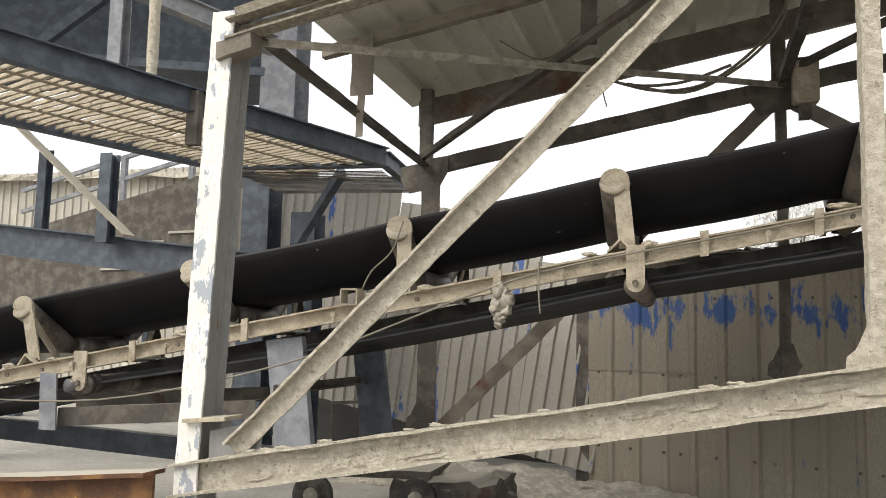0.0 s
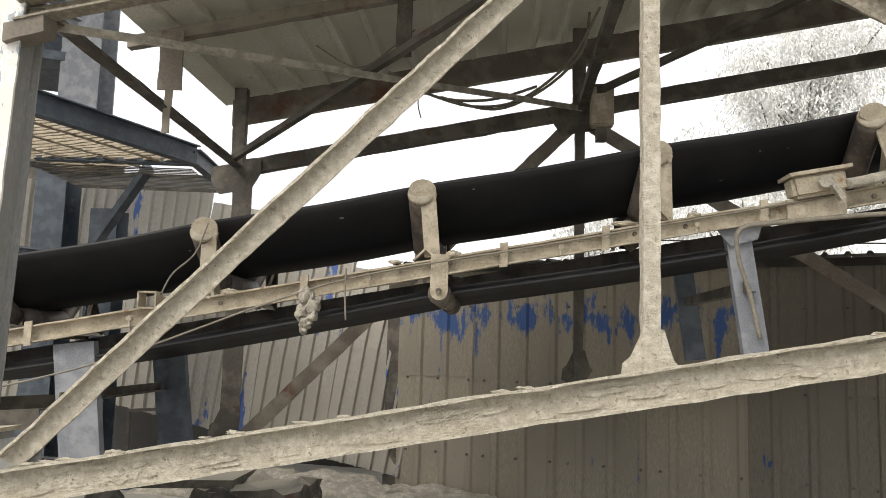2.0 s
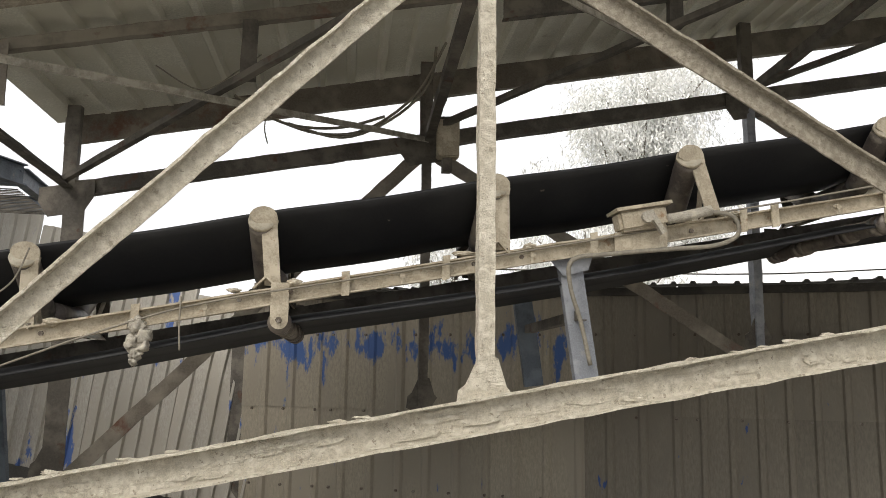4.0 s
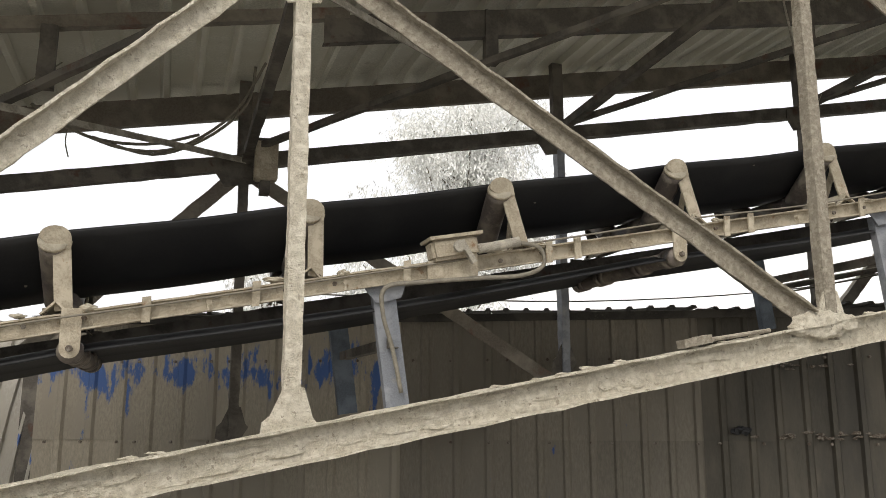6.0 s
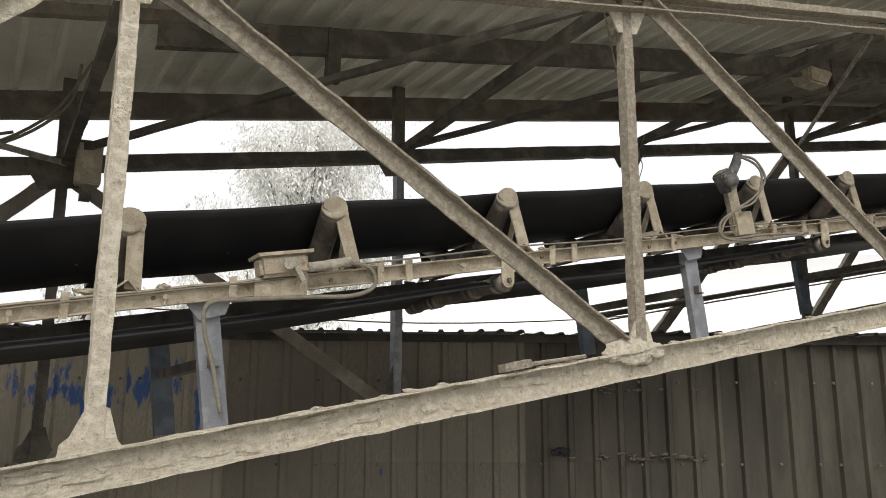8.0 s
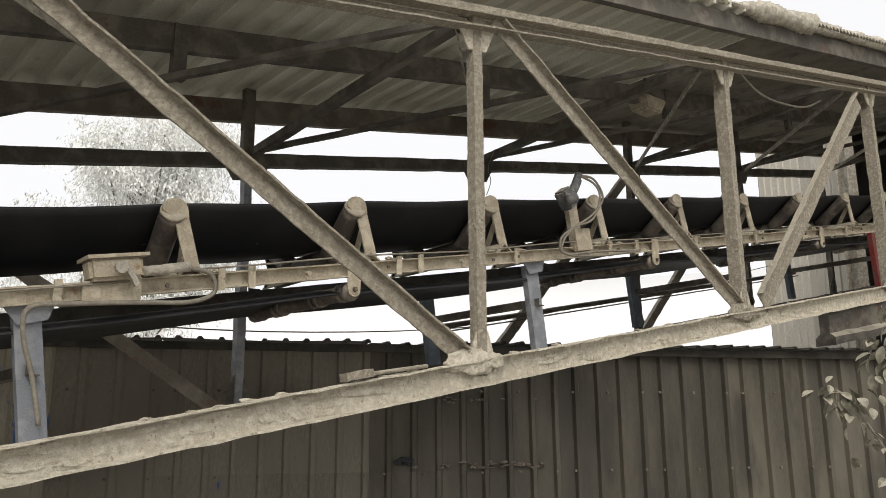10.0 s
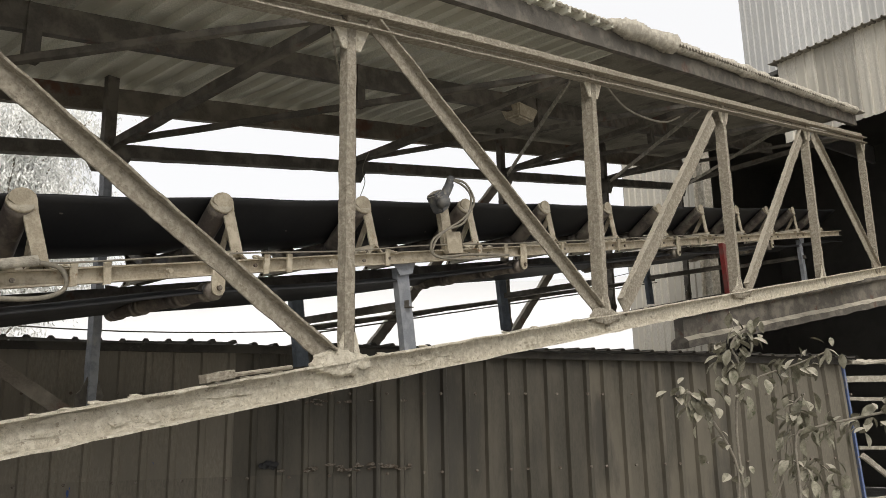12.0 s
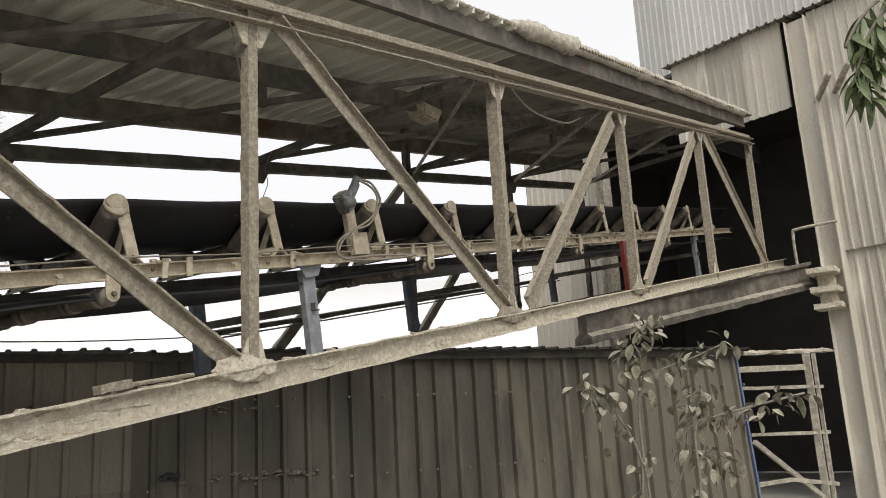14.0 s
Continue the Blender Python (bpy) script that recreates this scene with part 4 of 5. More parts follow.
# ---- steel platform at the low end ----
def platform():
    t = thing("walkway_platform", "slate blue steel walkway with dust-caked bar grating", "platform")
    a, b = Vector((-5.31, 3.3, 3.25)), Vector((-3.54, 8.25, 3.25))
    d = (b - a).normalized()
    s = Vector((-d.y, d.x, 0))
    for off, end, h in ((0.0, 0.0, 0.19), (1.62, -0.1, 0.17)):
        bm = bmesh.new()
        p, q = a + s * off, b + s * off + d * end
        sweep(bm, aitch(0.1, h, 0.012), p, q, s, UP, 20, 0.003)
        part("edge_beam", bm, M_BLUE, t)
    count = 64
    for i in range(count):
        bm = bmesh.new()
        p = a + d * ((b - a).length * (i + 0.5) / count) + Vector((0, 0, 0.05))
        tip = d * (0.025 * noise.noise(p * 9)) + Vector((0, 0, 0.03 * noise.noise(p * 5)))
        bar(bm, p + s * 0.05, p + s * 1.58 + tip, 0.024, 0.03, (0, 0, 1), 12, 0.014)
        part("grating_bar", bm, M_GRATE, t)
    for off in (0.3, 0.68, 1.1):
        bm = bmesh.new()
        rod(bm, a + s * off + Vector((0, 0, 0.03)), b + s * off + Vector((0, 0, 0.03)), 0.013, 6, 30, 0.006)
        part("grating_rod", bm, M_GRATE, t)
    e = Vector((-0.1, 1.0, 0)).normalized()
    es = Vector((-e.y, e.x, 0))
    for i in range(17):
        bm = bmesh.new()
        p = b + e * (0.08 + 0.075 * i) + Vector((0, 0, -0.02))
        bar(bm, p + es * 0.05, p + es * 1.6, 0.02, 0.008, (0, 0, 1), 6, 0.004)
        part("grating_bar", bm, M_DARK, t)
    for p, q, h in ((b, b + e * 1.3, 0.16), (b + es * 1.5, b, 0.13), (b + e * 1.3, b + e * 1.3 + es * 1.6, 0.16)):
        bm = bmesh.new()
        sweep(bm, aitch(0.09, h, 0.012), p, q, (q - p).cross(UP), UP)
        part("edge_beam", bm, M_BLUE, t)
    for p, z0, z1, w in (((-6.88, 8.4), 2.55, 3.55, 0.15), ((-8.3, 9.0), 2.8, 3.8, 0.12), ((-5.45, 9.3), -0.02, 3.4, 0.34), ((-4.95, 9.5), -0.02, 3.0, 0.3), ((-9.2, 8.9), -0.02, 3.6, 0.3)):
        bm = bmesh.new()
        sweep(bm, aitch(w, w, 0.012), (p[0], p[1] - w / 2, z0), (p[0], p[1] - w / 2, z1), (1, 0, 0), AWAY)
        part("column", bm, M_BLUE, t)
    bm = bmesh.new()
    bar(bm, (-8.15, 8.2, 4.02), (-6.42, 8.2, 2.60), 0.012, 0.20, (0, 1, 0), 10, 0.003)
    part("brace", bm, M_STRINGER, t, "dusty flat brace")
    bm = bmesh.new()
    bar(bm, (-4.15, 8.6, 3.3), (-5.1, 9.2, 2.35), 0.09, 0.09)
    part("knee_brace", bm, M_BLUE, t)
    bm = bmesh.new()
    sweep(bm, aitch(0.2, 0.36, 0.02), (-10.5, 8.6, 2.66), (-5.0, 8.6, 2.08), AWAY, UP, 10, 0.003)
    part("deck_beam", bm, M_BLUE, t)
    bm = bmesh.new()
    sweep(bm, cee(0.1, 0.18, 0.015), (-9.5, 6.9, 0.70), (-3.3, 6.7, 0.50), (0, 1, 0), UP)
    part("sill_beam", bm, M_BLUE, t)
    bm = bmesh.new()
    sweep(bm, aitch(0.14, 0.2, 0.014), (-7.2, 5.2, 5.15), (-4.9, 8.4, 4.55), s, UP)
    part("upper_beam", bm, M_GREY, t)
    bm = bmesh.new()
    sweep(bm, aitch(0.15, 0.14, 0.012), (-6.13, 7.4, 3.5), (-6.13, 7.4, 5.1), (1, 0, 0), AWAY)
    part("upper_post", bm, M_GREY, t, "grey upper post")
    bm = bmesh.new()
    rod(bm, (-4.64, 6.0, 3.45), (-4.64, 6.0, 5.2), 0.045, 10, 24, 0.012)
    part("stand_pipe", bm, M_CRUST, t, "dust-caked upright pipe", True)
    return t


platform()


def bin_box():
    t = thing("feed_bin", "dark steel feed bin above the walkway", "hopper")
    for cs, n in (([(-12, 7.6, 4.75), (-5.9, 10.6, 4.75), (-5.9, 10.6, 7.2), (-12, 7.6, 7.2)], (-0.44, 0.9, 0)), ([(-12, 7.6, 7.2), (-5.9, 10.6, 7.2), (-4.6, 7.9, 7.2), (-10.7, 4.9, 7.2)], (0, 0, 1)),
                  ([(-12, 7.6, 4.75), (-5.9, 10.6, 4.75), (-5.3, 9.4, 4.75), (-11.4, 6.4, 4.75)], (0, 0, -1))):
        bm = bmesh.new()
        plate(bm, cs, n, 0.1)
        part("panel", bm, M_BLUE, t)
    for k in range(3):
        bm = bmesh.new()
        p = Vector((-10.5 + 2.0 * k, 7.8 + 1.0 * k, 5.0))
        bar(bm, p, p + Vector((1.6, 0.6, 1.5)), 0.12, 0.12)
        part("stiffener", bm, M_BLUE, t)
    bm = bmesh.new()
    sweep(bm, aitch(0.45, 0.4, 0.02), (-5.33, 9.3, 3.6), (-5.33, 9.3, 5.6), (1, 0, 0), AWAY)
    part("chute", bm, M_GREY, t, "grey painted chute box")


bin_box()


def far_side():
    """The sloped conveyor cover, handrail and sheds beyond the low end."""
    t = thing("conveyor_cover", "dark inclined conveyor cover with slotted side", "conveyor")
    bm = bmesh.new()
    plate(bm, [(-13.2, 13, 3.15), (-6.9, 13, 4.72), (-6.9, 13, 2.6), (-13.2, 13, 0.9)], (0, 1, 0), 0.9)
    part("cover", bm, M_DARK, t)
    for k in range(9):
        bm = bmesh.new()
        x = -10.6 + 0.42 * (k % 5) * 1.6
        z = 2.95 + 0.25 * (x + 10.6) - 0.3 * (k // 5)
        bar(bm, (x, 12.98, z), (x + 0.6, 12.98, z + 0.02), 0.02, 0.04)
        part("slot_strip", bm, M_CREAM, t)
    for x in (-12.6, -9.8, -7.3):
        bm = bmesh.new()
        bar(bm, (x, 13.4, -0.02), (x, 13.4, 2.9), 0.2, 0.2, (1, 0, 0))
        part("trestle_leg", bm, M_BLUE, t)
    r = thing("handrail", "grey steel handrail along the inclined cover", "handrail")
    for x in (-12.2, -10.4, -9.0, -7.6):
        z = 3.15 + 0.25 * (x + 13.2)
        bm = bmesh.new()
        bar(bm, (x, 13.2, z), (x, 13.2, z + 0.85), 0.09, 0.09, (1, 0, 0))
        part("baluster", bm, M_GREY, r)
    for h in (0.45, 0.85):
        bm = bmesh.new()
        bar(bm, (-12.6, 13.2, 3.3 + h), (-7.0, 13.2, 4.70 + h), 0.07, 0.07)
        part("rail", bm, M_GREY, r)
    w = thing("far_shed", "cream profiled sheet shed beyond the yard with dusty roof", "shed")
    for k in range(9):
        bm = bmesh.new()
        ribbed(bm, (-24.5 + 1.5 * k, 18.5, 0), (1, 0, 0), UP, (0, -1, 0), 1.5, 5.7, 0.25, 0.04, 0.01)
        part("wall_sheet", bm, M_CREAM, w)
    bm = bmesh.new()
    sweep(bm, [(0, 0), (2.2, 0.45), (4, 0.5), (4, 0.35), (0, -0.12)], (-24.8, 18.2, 5.65), (-10.8, 18.2, 5.5), AWAY, UP, 40, 0.12)
    part("roof", bm, M_LUMP, w, "roof under thick dust")


far_side()


def low_end():
    bm = bmesh.new()
    sweep(bm, aitch(0.16, 0.3, 0.02), (-7.2, 3.95, 0.30), (-3.05, 4.05, 0.66), (0, 1, 0), UP, 30, 0.005)
    solid("rusty_beam", bm, M_RUST, "rust-brown steel beam with a dusty top flange", "beam")
    t = thing("return_roller_frame", "grey hanger plate and channel holding a return roller", "frame")
    bm = bmesh.new()
    sweep(bm, slab(0.13, 0.014), (-4.75, 5.3, 0.93), (-4.77, 5.3, 1.30), (1, 0, 0), AWAY)
    part("hanger_plate", bm, M_GREY, t)
    bm = bmesh.new()
    sweep(bm, cee(0.08, 0.12, 0.01), (-4.72, 5.35, 0.95), (-3.4, 5.6, 1.04), (0, 1, 0), UP, 8, 0.004)
    part("channel", bm, M_DARK, t)
    bm = bmesh.new()
    sweep(bm, slab(0.05, 0.10), (-4.6, 5.4, 1.12), (-3.5, 6.3, 1.16), (0, 1, 0), UP, 8, 0.004)
    part("channel", bm, M_DARK, t)
    bm = bmesh.new()
    rod(bm, (-4.60, 5.36, 1.22), (-4.5, 6.7, 1.22), 0.07, 14)
    part("roller", bm, M_ROLLER, t, "", True)
    bm = bmesh.new()
    rod(bm, (-4.62, 5.30, 1.22), (-4.60, 5.37, 1.22), 0.045, 10)
    part("bearing", bm, M_GUNMETAL, t, "", True)
    c = thing("hand_cart", "small dusty steel cart parked behind the truss", "cart")
    bm = bmesh.new()
    plate(bm, [(-4.0, 7.7, 0.33), (-2.9, 7.9, 0.33), (-2.9, 8.6, 0.33), (-4.0, 8.4, 0.33)], UP, 0.07)
    part("deck", bm, M_DARK, c)
    for x, y in ((-3.92, 7.62), (-3.0, 7.8)):
        bm = bmesh.new()
        rod(bm, (x, y, 0.17), (x, y + 0.09, 0.17), 0.18, 20)
        wheel = part("wheel", bm, M_TYRE, c, "dusty rubber wheel", True)
        bm = bmesh.new()
        rod(bm, (x, y - 0.012, 0.17), (x, y, 0.17), 0.07, 12)
        part("hub", bm, M_LUMP, wheel, "", True)
    for x in (-3.95, -3.65):
        bm = bmesh.new()
        bar(bm, (x, 8.1, 0.4), (x, 8.1, 0.95), 0.03, 0.03, (1, 0, 0))
        part("handle_post", bm, M_DARK, c)
    bm = bmesh.new()
    bar(bm, (-3.95, 8.1, 0.95), (-3.65, 8.1, 0.97), 0.03, 0.03)
    part("handle", bm, M_DARK, c)
    bm = bmesh.new()
    bmesh.ops.create_cube(bm, size=1)
    for v in bm.verts:
        v.co = Vector((v.co.x * 1.0 - 2.75, v.co.y * 0.7 + 8.2, v.co.z * 0.36 + 0.16))
    bmesh.ops.subdivide_edges(bm, edges=bm.edges[:], cuts=6, use_grid_fill=True)
    for v in bm.verts:
        v.co += 0.09 * noise.noise_vector(v.co * 4) + 0.03 * noise.noise_vector(v.co * 13)
    solid("concrete_block", bm, M_DARK, "dark crumbling concrete footing beside the cart", "block")


low_end()


# ---- fittings on the gallery ----
def junction_box():
    t = thing("junction_box", "dusty tan junction box on the far post", "electrical box")
    bm = bmesh.new()
    bmesh.ops.create_cube(bm, size=1)
    for v in bm.verts:
        v.co = Vector((v.co.x * 0.19 + 0.2, v.co.y * 0.14 + 7.5, v.co.z * 0.33 + 3.63))
    bmesh.ops.bevel(bm, geom=bm.edges[:], offset=0.012, segments=2, affect="EDGES")
    part("body", bm, M_STRINGER, t)
    bm = bmesh.new()
    plate(bm, [(0.10, 7.42, 3.79), (0.31, 7.42, 3.80), (0.31, 7.6, 3.82), (0.10, 7.6, 3.81)], UP, 0.02)
    part("lid", bm, M_DARK, t)
    bm = bmesh.new()
    bar(bm, (0.2, 7.55, 3.47), (0.2, 7.55, 3.36), 0.13, 0.08, (1, 0, 0))
    part("gland", bm, M_DARK, t)
    for k, pts in enumerate(([(-1.3, 7.5, 3.75), (-0.9, 7.45, 3.62), (-0.5, 7.4, 3.66), (-0.1, 7.3, 3.95), (0.12, 7.0, 4.3)], [(-1.15, 7.4, 3.68), (-0.7, 7.4, 3.58), (-0.3, 7.35, 3.74), (0.0, 7.25, 4.02), (0.05, 7.1, 4.3)],
                             [(-1.6, 7.4, 3.9), (-1.2, 7.45, 3.70), (-0.75, 7.4, 3.66), (-0.35, 7.4, 3.78)])):
        bm = bmesh.new()
        rope(bm, pts, 0.012)
        solid("cable", bm, M_WIRE, "slack grey cable looped under the roof", "cable", "loose cables", smooth=True)


junction_box()


def cord_switch():
    t = thing("cord_switch", "dust-caked pull cord switch box on the stringer", "switch")
    x, z = 1.1, rail_z(1.1)
    bm = bmesh.new()
    plate(bm, [(x - 0.16, 5.30, z - 0.16), (x + 0.16, 5.30, z - 0.10), (x + 0.16, 5.30, z + 0.03), (x - 0.16, 5.30, z - 0.03)], (0, 1, 0), 0.015)
    part("mount_plate", bm, M_STRINGER, t)
    bm = bmesh.new()
    bmesh.ops.create_cube(bm, size=1)
    for v in bm.verts:
        v.co = Vector((x, 5.31, z + 0.055)) + ALONG * (v.co.x * 0.30) + AWAY * (v.co.y * 0.14) + ACROSS * (v.co.z * 0.13)
    bmesh.ops.bevel(bm, geom=bm.edges[:], offset=0.02, segments=2, affect="EDGES")
    part("housing", bm, M_STRINGER, t)
    bm = bmesh.new()
    plate(bm, [Vector((x, 5.22, z + 0.115)) + ALONG * a + AWAY * b for a, b in ((-0.17, 0), (0.17, 0), (0.17, 0.2), (-0.17, 0.2))], ACROSS, 0.02)
    part("lid", bm, M_STRINGER, t)
    bm = bmesh.new()
    bar(bm, (x + 0.02, 5.21, z + 0.09), (x + 0.10, 5.2, z - 0.04), 0.05, 0.03)
    rod(bm, (x + 0.0, 5.2, z + 0.05), (x + 0.0, 5.17, z + 0.05), 0.035, 10)
    part("lever", bm, M_LUMP, t)
    bm = bmesh.new()
    rod(bm, (x + 0.15, 5.27, z + 0.06), (x + 0.42, 5.27, z + 0.12), 0.03, 10, 8, 0.008)
    part("cable_gland", bm, M_LUMP, t, "", True)
    bm = bmesh.new()
    rope(bm, [(x + 0.40, 5.27, z + 0.11), (x + 0.55, 5.26, z + 0.09), (x + 0.58, 5.26, z - 0.02), (x + 0.44, 5.27, z - 0.09), (x + 0.15, 5.28, z - 0.12), (x - 0.2, 5.28, z - 0.16), (x - 0.42, 5.28, z - 0.2), (x - 0.43, 5.3, z - 0.35), (x - 0.36, 5.34, z - 0.55), (x - 0.3, 5.36, z - 0.8)], 0.014)
    part("cable", bm, M_WIRE, t, "looped dusty cable", True)


cord_switch()


def drift_switch():
    t = thing("belt_drift_switch", "grey belt drift switch on a dusty post with looping cables", "switch")
    x = 4.98
    z = rail_z(x)
    bm = bmesh.new()
    sweep(bm, cee(0.05, 0.12, 0.01), (x + 0.02, 5.30, z - 0.02), (x - 0.07, 5.30, z + 0.42), (0, 1, 0), (1, 0, 0.15), 8, 0.004)
    part("post", bm, M_STRINGER, t)
    bm = bmesh.new()
    sweep(bm, slab(0.2, 0.05), (x + 0.13, 5.30, z - 0.02), (x + 0.09, 5.30, z + 0.17), ALONG, AWAY, 4, 0.004)
    part("foot", bm, M_STRINGER, t)
    bm = bmesh.new()
    bmesh.ops.create_cube(bm, size=1)
    for v in bm.verts:
        v.co = Vector((x - 0.12, 5.26, z + 0.40)) + (Vector((0.8, 0, 0.6)) * v.co.x * 0.13) + AWAY * v.co.y * 0.12 + Vector((-0.6, 0, 0.8)) * v.co.z * 0.18
    bmesh.ops.bevel(bm, geom=bm.edges[:], offset=0.015, segments=2, affect="EDGES")
    part("housing", bm, M_GUNMETAL, t)
    bm = bmesh.new()
    rod(bm, (x - 0.18, 5.18, z + 0.36), (x - 0.20, 5.10, z + 0.36), 0.05, 12)
    part("spindle", bm, M_GUNMETAL, t, "", True)
    bm = bmesh.new()
    rod(bm, (x - 0.05, 5.26, z + 0.45), (x + 0.04, 5.26, z + 0.60), 0.042, 12, 4, 0.004)
    rod(bm, (x + 0.02, 5.26, z + 0.58), (x + 0.06, 5.26, z + 0.66), 0.035, 10)
    part("gland", bm, M_GUNMETAL, t, "", True)
    for k in range(2):
        bm = bmesh.new()
        o = 0.04 * k
        rope(bm, [(x + 0.06, 5.26, z + 0.65), (x + 0.24, 5.24, z + 0.64 - o), (x + 0.33 - o, 5.22, z + 0.48), (x + 0.18, 5.22, z + 0.30 - o), (x - 0.06, 5.22, z + 0.15), (x - 0.2 - o, 5.23, z + 0.02), (x - 0.18, 5.24, z - 0.1), (x + 0.3, 5.26, z - 0.05 + o), (x + 0.9, 5.27, z + 0.08)], 0.011)
        part("cable", bm, M_WIRE, t, "", True)


drift_switch()


def lamp():
    t = thing("bulkhead_lamp", "unlit dusty lamp hung under the gallery roof", "lamp")
    c = Vector((7.30, 6.1, 5.37))
    bm = bmesh.new()
    bmesh.ops.create_cube(bm, size=1)
    for v in bm.verts:
        k = 1.0 if v.co.z > 0 else 0.7
        v.co = c + Vector((v.co.x * 0.42 * k, v.co.y * 0.3 * k, v.co.z * 0.16))
    bmesh.ops.bevel(bm, geom=bm.edges[:], offset=0.02, segments=2, affect="EDGES")
    part("housing", bm, M_STRINGER, t)
    bm = bmesh.new()
    rod(bm, c + Vector((0, 0, 0.07)), c + Vector((0, 0, 0.36)), 0.02, 8)
    part("stem", bm, M_DARK, t)
    bm = bmesh.new()
    rope(bm, [c + Vector((0.2, 0, 0.05)), c + Vector((0.35, 0, 0.25)), c + Vector((0.2, 0.0, 0.42))], 0.012)
    part("cable", bm, M_WIRE, t, "", True)
    bm = bmesh.new()
    rope(bm, [(6.35, 4.6, 5.25), (6.6, 4.6, 5.18), (7.2, 4.62, 5.0), (7.98, 4.6, 5.06), (8.45, 4.6, 5.26)], 0.012)
    solid("cable", bm, M_WIRE, "slack grey cable looped under the roof", "cable", "loose cables", smooth=True)


lamp()


RX, RZ = 10.33, 4.08


def odds():
    bm = bmesh.new()
    sweep(bm, slab(0.10, 0.06), (RX + 0.07, 5.0, RZ - 0.68), (RX, 5.0, RZ), (1, 0, 0), AWAY)
    solid("red_guard_post", bm, M_RED, "faded red painted post beside the conveyor", "post")
    t = thing("hanging_scrap", "rust-stained plate hanging under the roof edge", "scrap")
    bm = bmesh.new()
    sweep(bm, slab(0.16, 0.012), (-2.9, 6.0, 3.70), (-2.9, 6.0, 3.28), (1, 0, 0), AWAY, 6, 0.01)
    part("plate", bm, M_PURLIN, t)
    bm = bmesh.new()
    sweep(bm, slab(0.05, 0.012), (-2.9, 6.0, 3.3), (-2.91, 6.0, 2.98), (1, 0, 0), AWAY, 6, 0.006)
    part("strip", bm, M_PURLIN, t)
    bm = bmesh.new()
    z = chord_z(2.15)
    bar(bm, (2.05, 4.40, z + 0.015), (2.22, 4.40, z + 0.05), 0.07, 0.045, rings=5, rough=0.01)
    rod(bm, (2.2, 4.40, z + 0.04), (2.62, 4.40, z + 0.105), 0.012, 8)
    solid("brush", bm, M_CRUST_MID, "dust-caked hand brush lying on the truss chord", "tool")


odds()


def loose_wires():
    z = rail_z(-2.2)
    for pts in ([(-2.32, 5.3, z + 0.40), (-2.38, 5.28, z + 0.22), (-2.5, 5.27, z + 0.10), (-2.56, 5.27, z - 0.02)],
                [(-1.5, 5.26, rail_z(-1.5) + 0.02), (-1.5, 5.25, rail_z(-1.5) - 0.12), (-1.49, 5.25, rail_z(-1.5) - 0.27)],
                [(3.25, 7.5, 3.9), (3.3, 7.45, 3.7), (3.22, 7.45, 3.5)],
                [(-1.35, 7.6, 3.85), (-1.36, 7.58, 3.68), (-1.33, 7.58, 3.55)],
                [(-2.0, 6.4, 3.75), (-1.7, 6.5, 3.62), (-1.45, 6.55, 3.80), (-1.3, 6.6, 3.95)],
                [(5.95, 7.3, 4.85), (5.85, 7.3, 4.63), (5.89, 7.3, 4.48), (5.82, 7.3, 4.30)],
                [(8.9, 4.4, 2.95), (8.88, 4.36, 2.75), (8.93, 4.36, 2.55)]):
        bm = bmesh.new()
        rope(bm, pts, 0.005)
        solid("wire", bm, M_WIRE, "bent scrap of thin dusty wire hanging loose", "wire", "loose wires", smooth=True)
    # short hollow-section stub welded on the stringer
    bm = bmesh.new()
    x = -2.62
    z = rail_z(x)
    for a, b, c, d in ((-0.05, 0.05, -0.02, -0.02), (-0.05, 0.05, 0.07, 0.07)):
        sweep(bm, slab(0.10, 0.01), (x + a, 5.27, z + c), (x + b, 5.27, z + d), AWAY, UP)
    for a in (-0.05, 0.05):
        sweep(bm, slab(0.01, 0.10), (x + a, 5.27, z - 0.02), (x + a, 5.27, z + 0.07), (1, 0, 0), AWAY)
    part("hollow_stub", bm, M_STRINGER, carrier)


loose_wires()


# ---- plants ----
def leaf_mesh(name, mat, long, wide):
    bm = bmesh.new()
    n = 6
    mid, lo, hi = [], [], []
    for i in range(n + 1):
        u = i / n
        w = wide * math.sin(math.pi * min(1, u * 0.96 + 0.02)) ** 0.8 * 0.5
        droop = -0.25 * long * u * u
        mid.append(bm.verts.new((long * u, 0, droop)))
        lo.append(bm.verts.new((long * u, -w, droop + 0.35 * w)))
        hi.append(bm.verts.new((long * u, w, droop + 0.35 * w)))
    for i in range(n):
        bm.faces.new((mid[i], mid[i + 1], lo[i + 1], lo[i]))
        bm.faces.new((mid[i], hi[i], hi[i + 1], mid[i + 1]))
    return mesh_of(name, bm, mat, True)


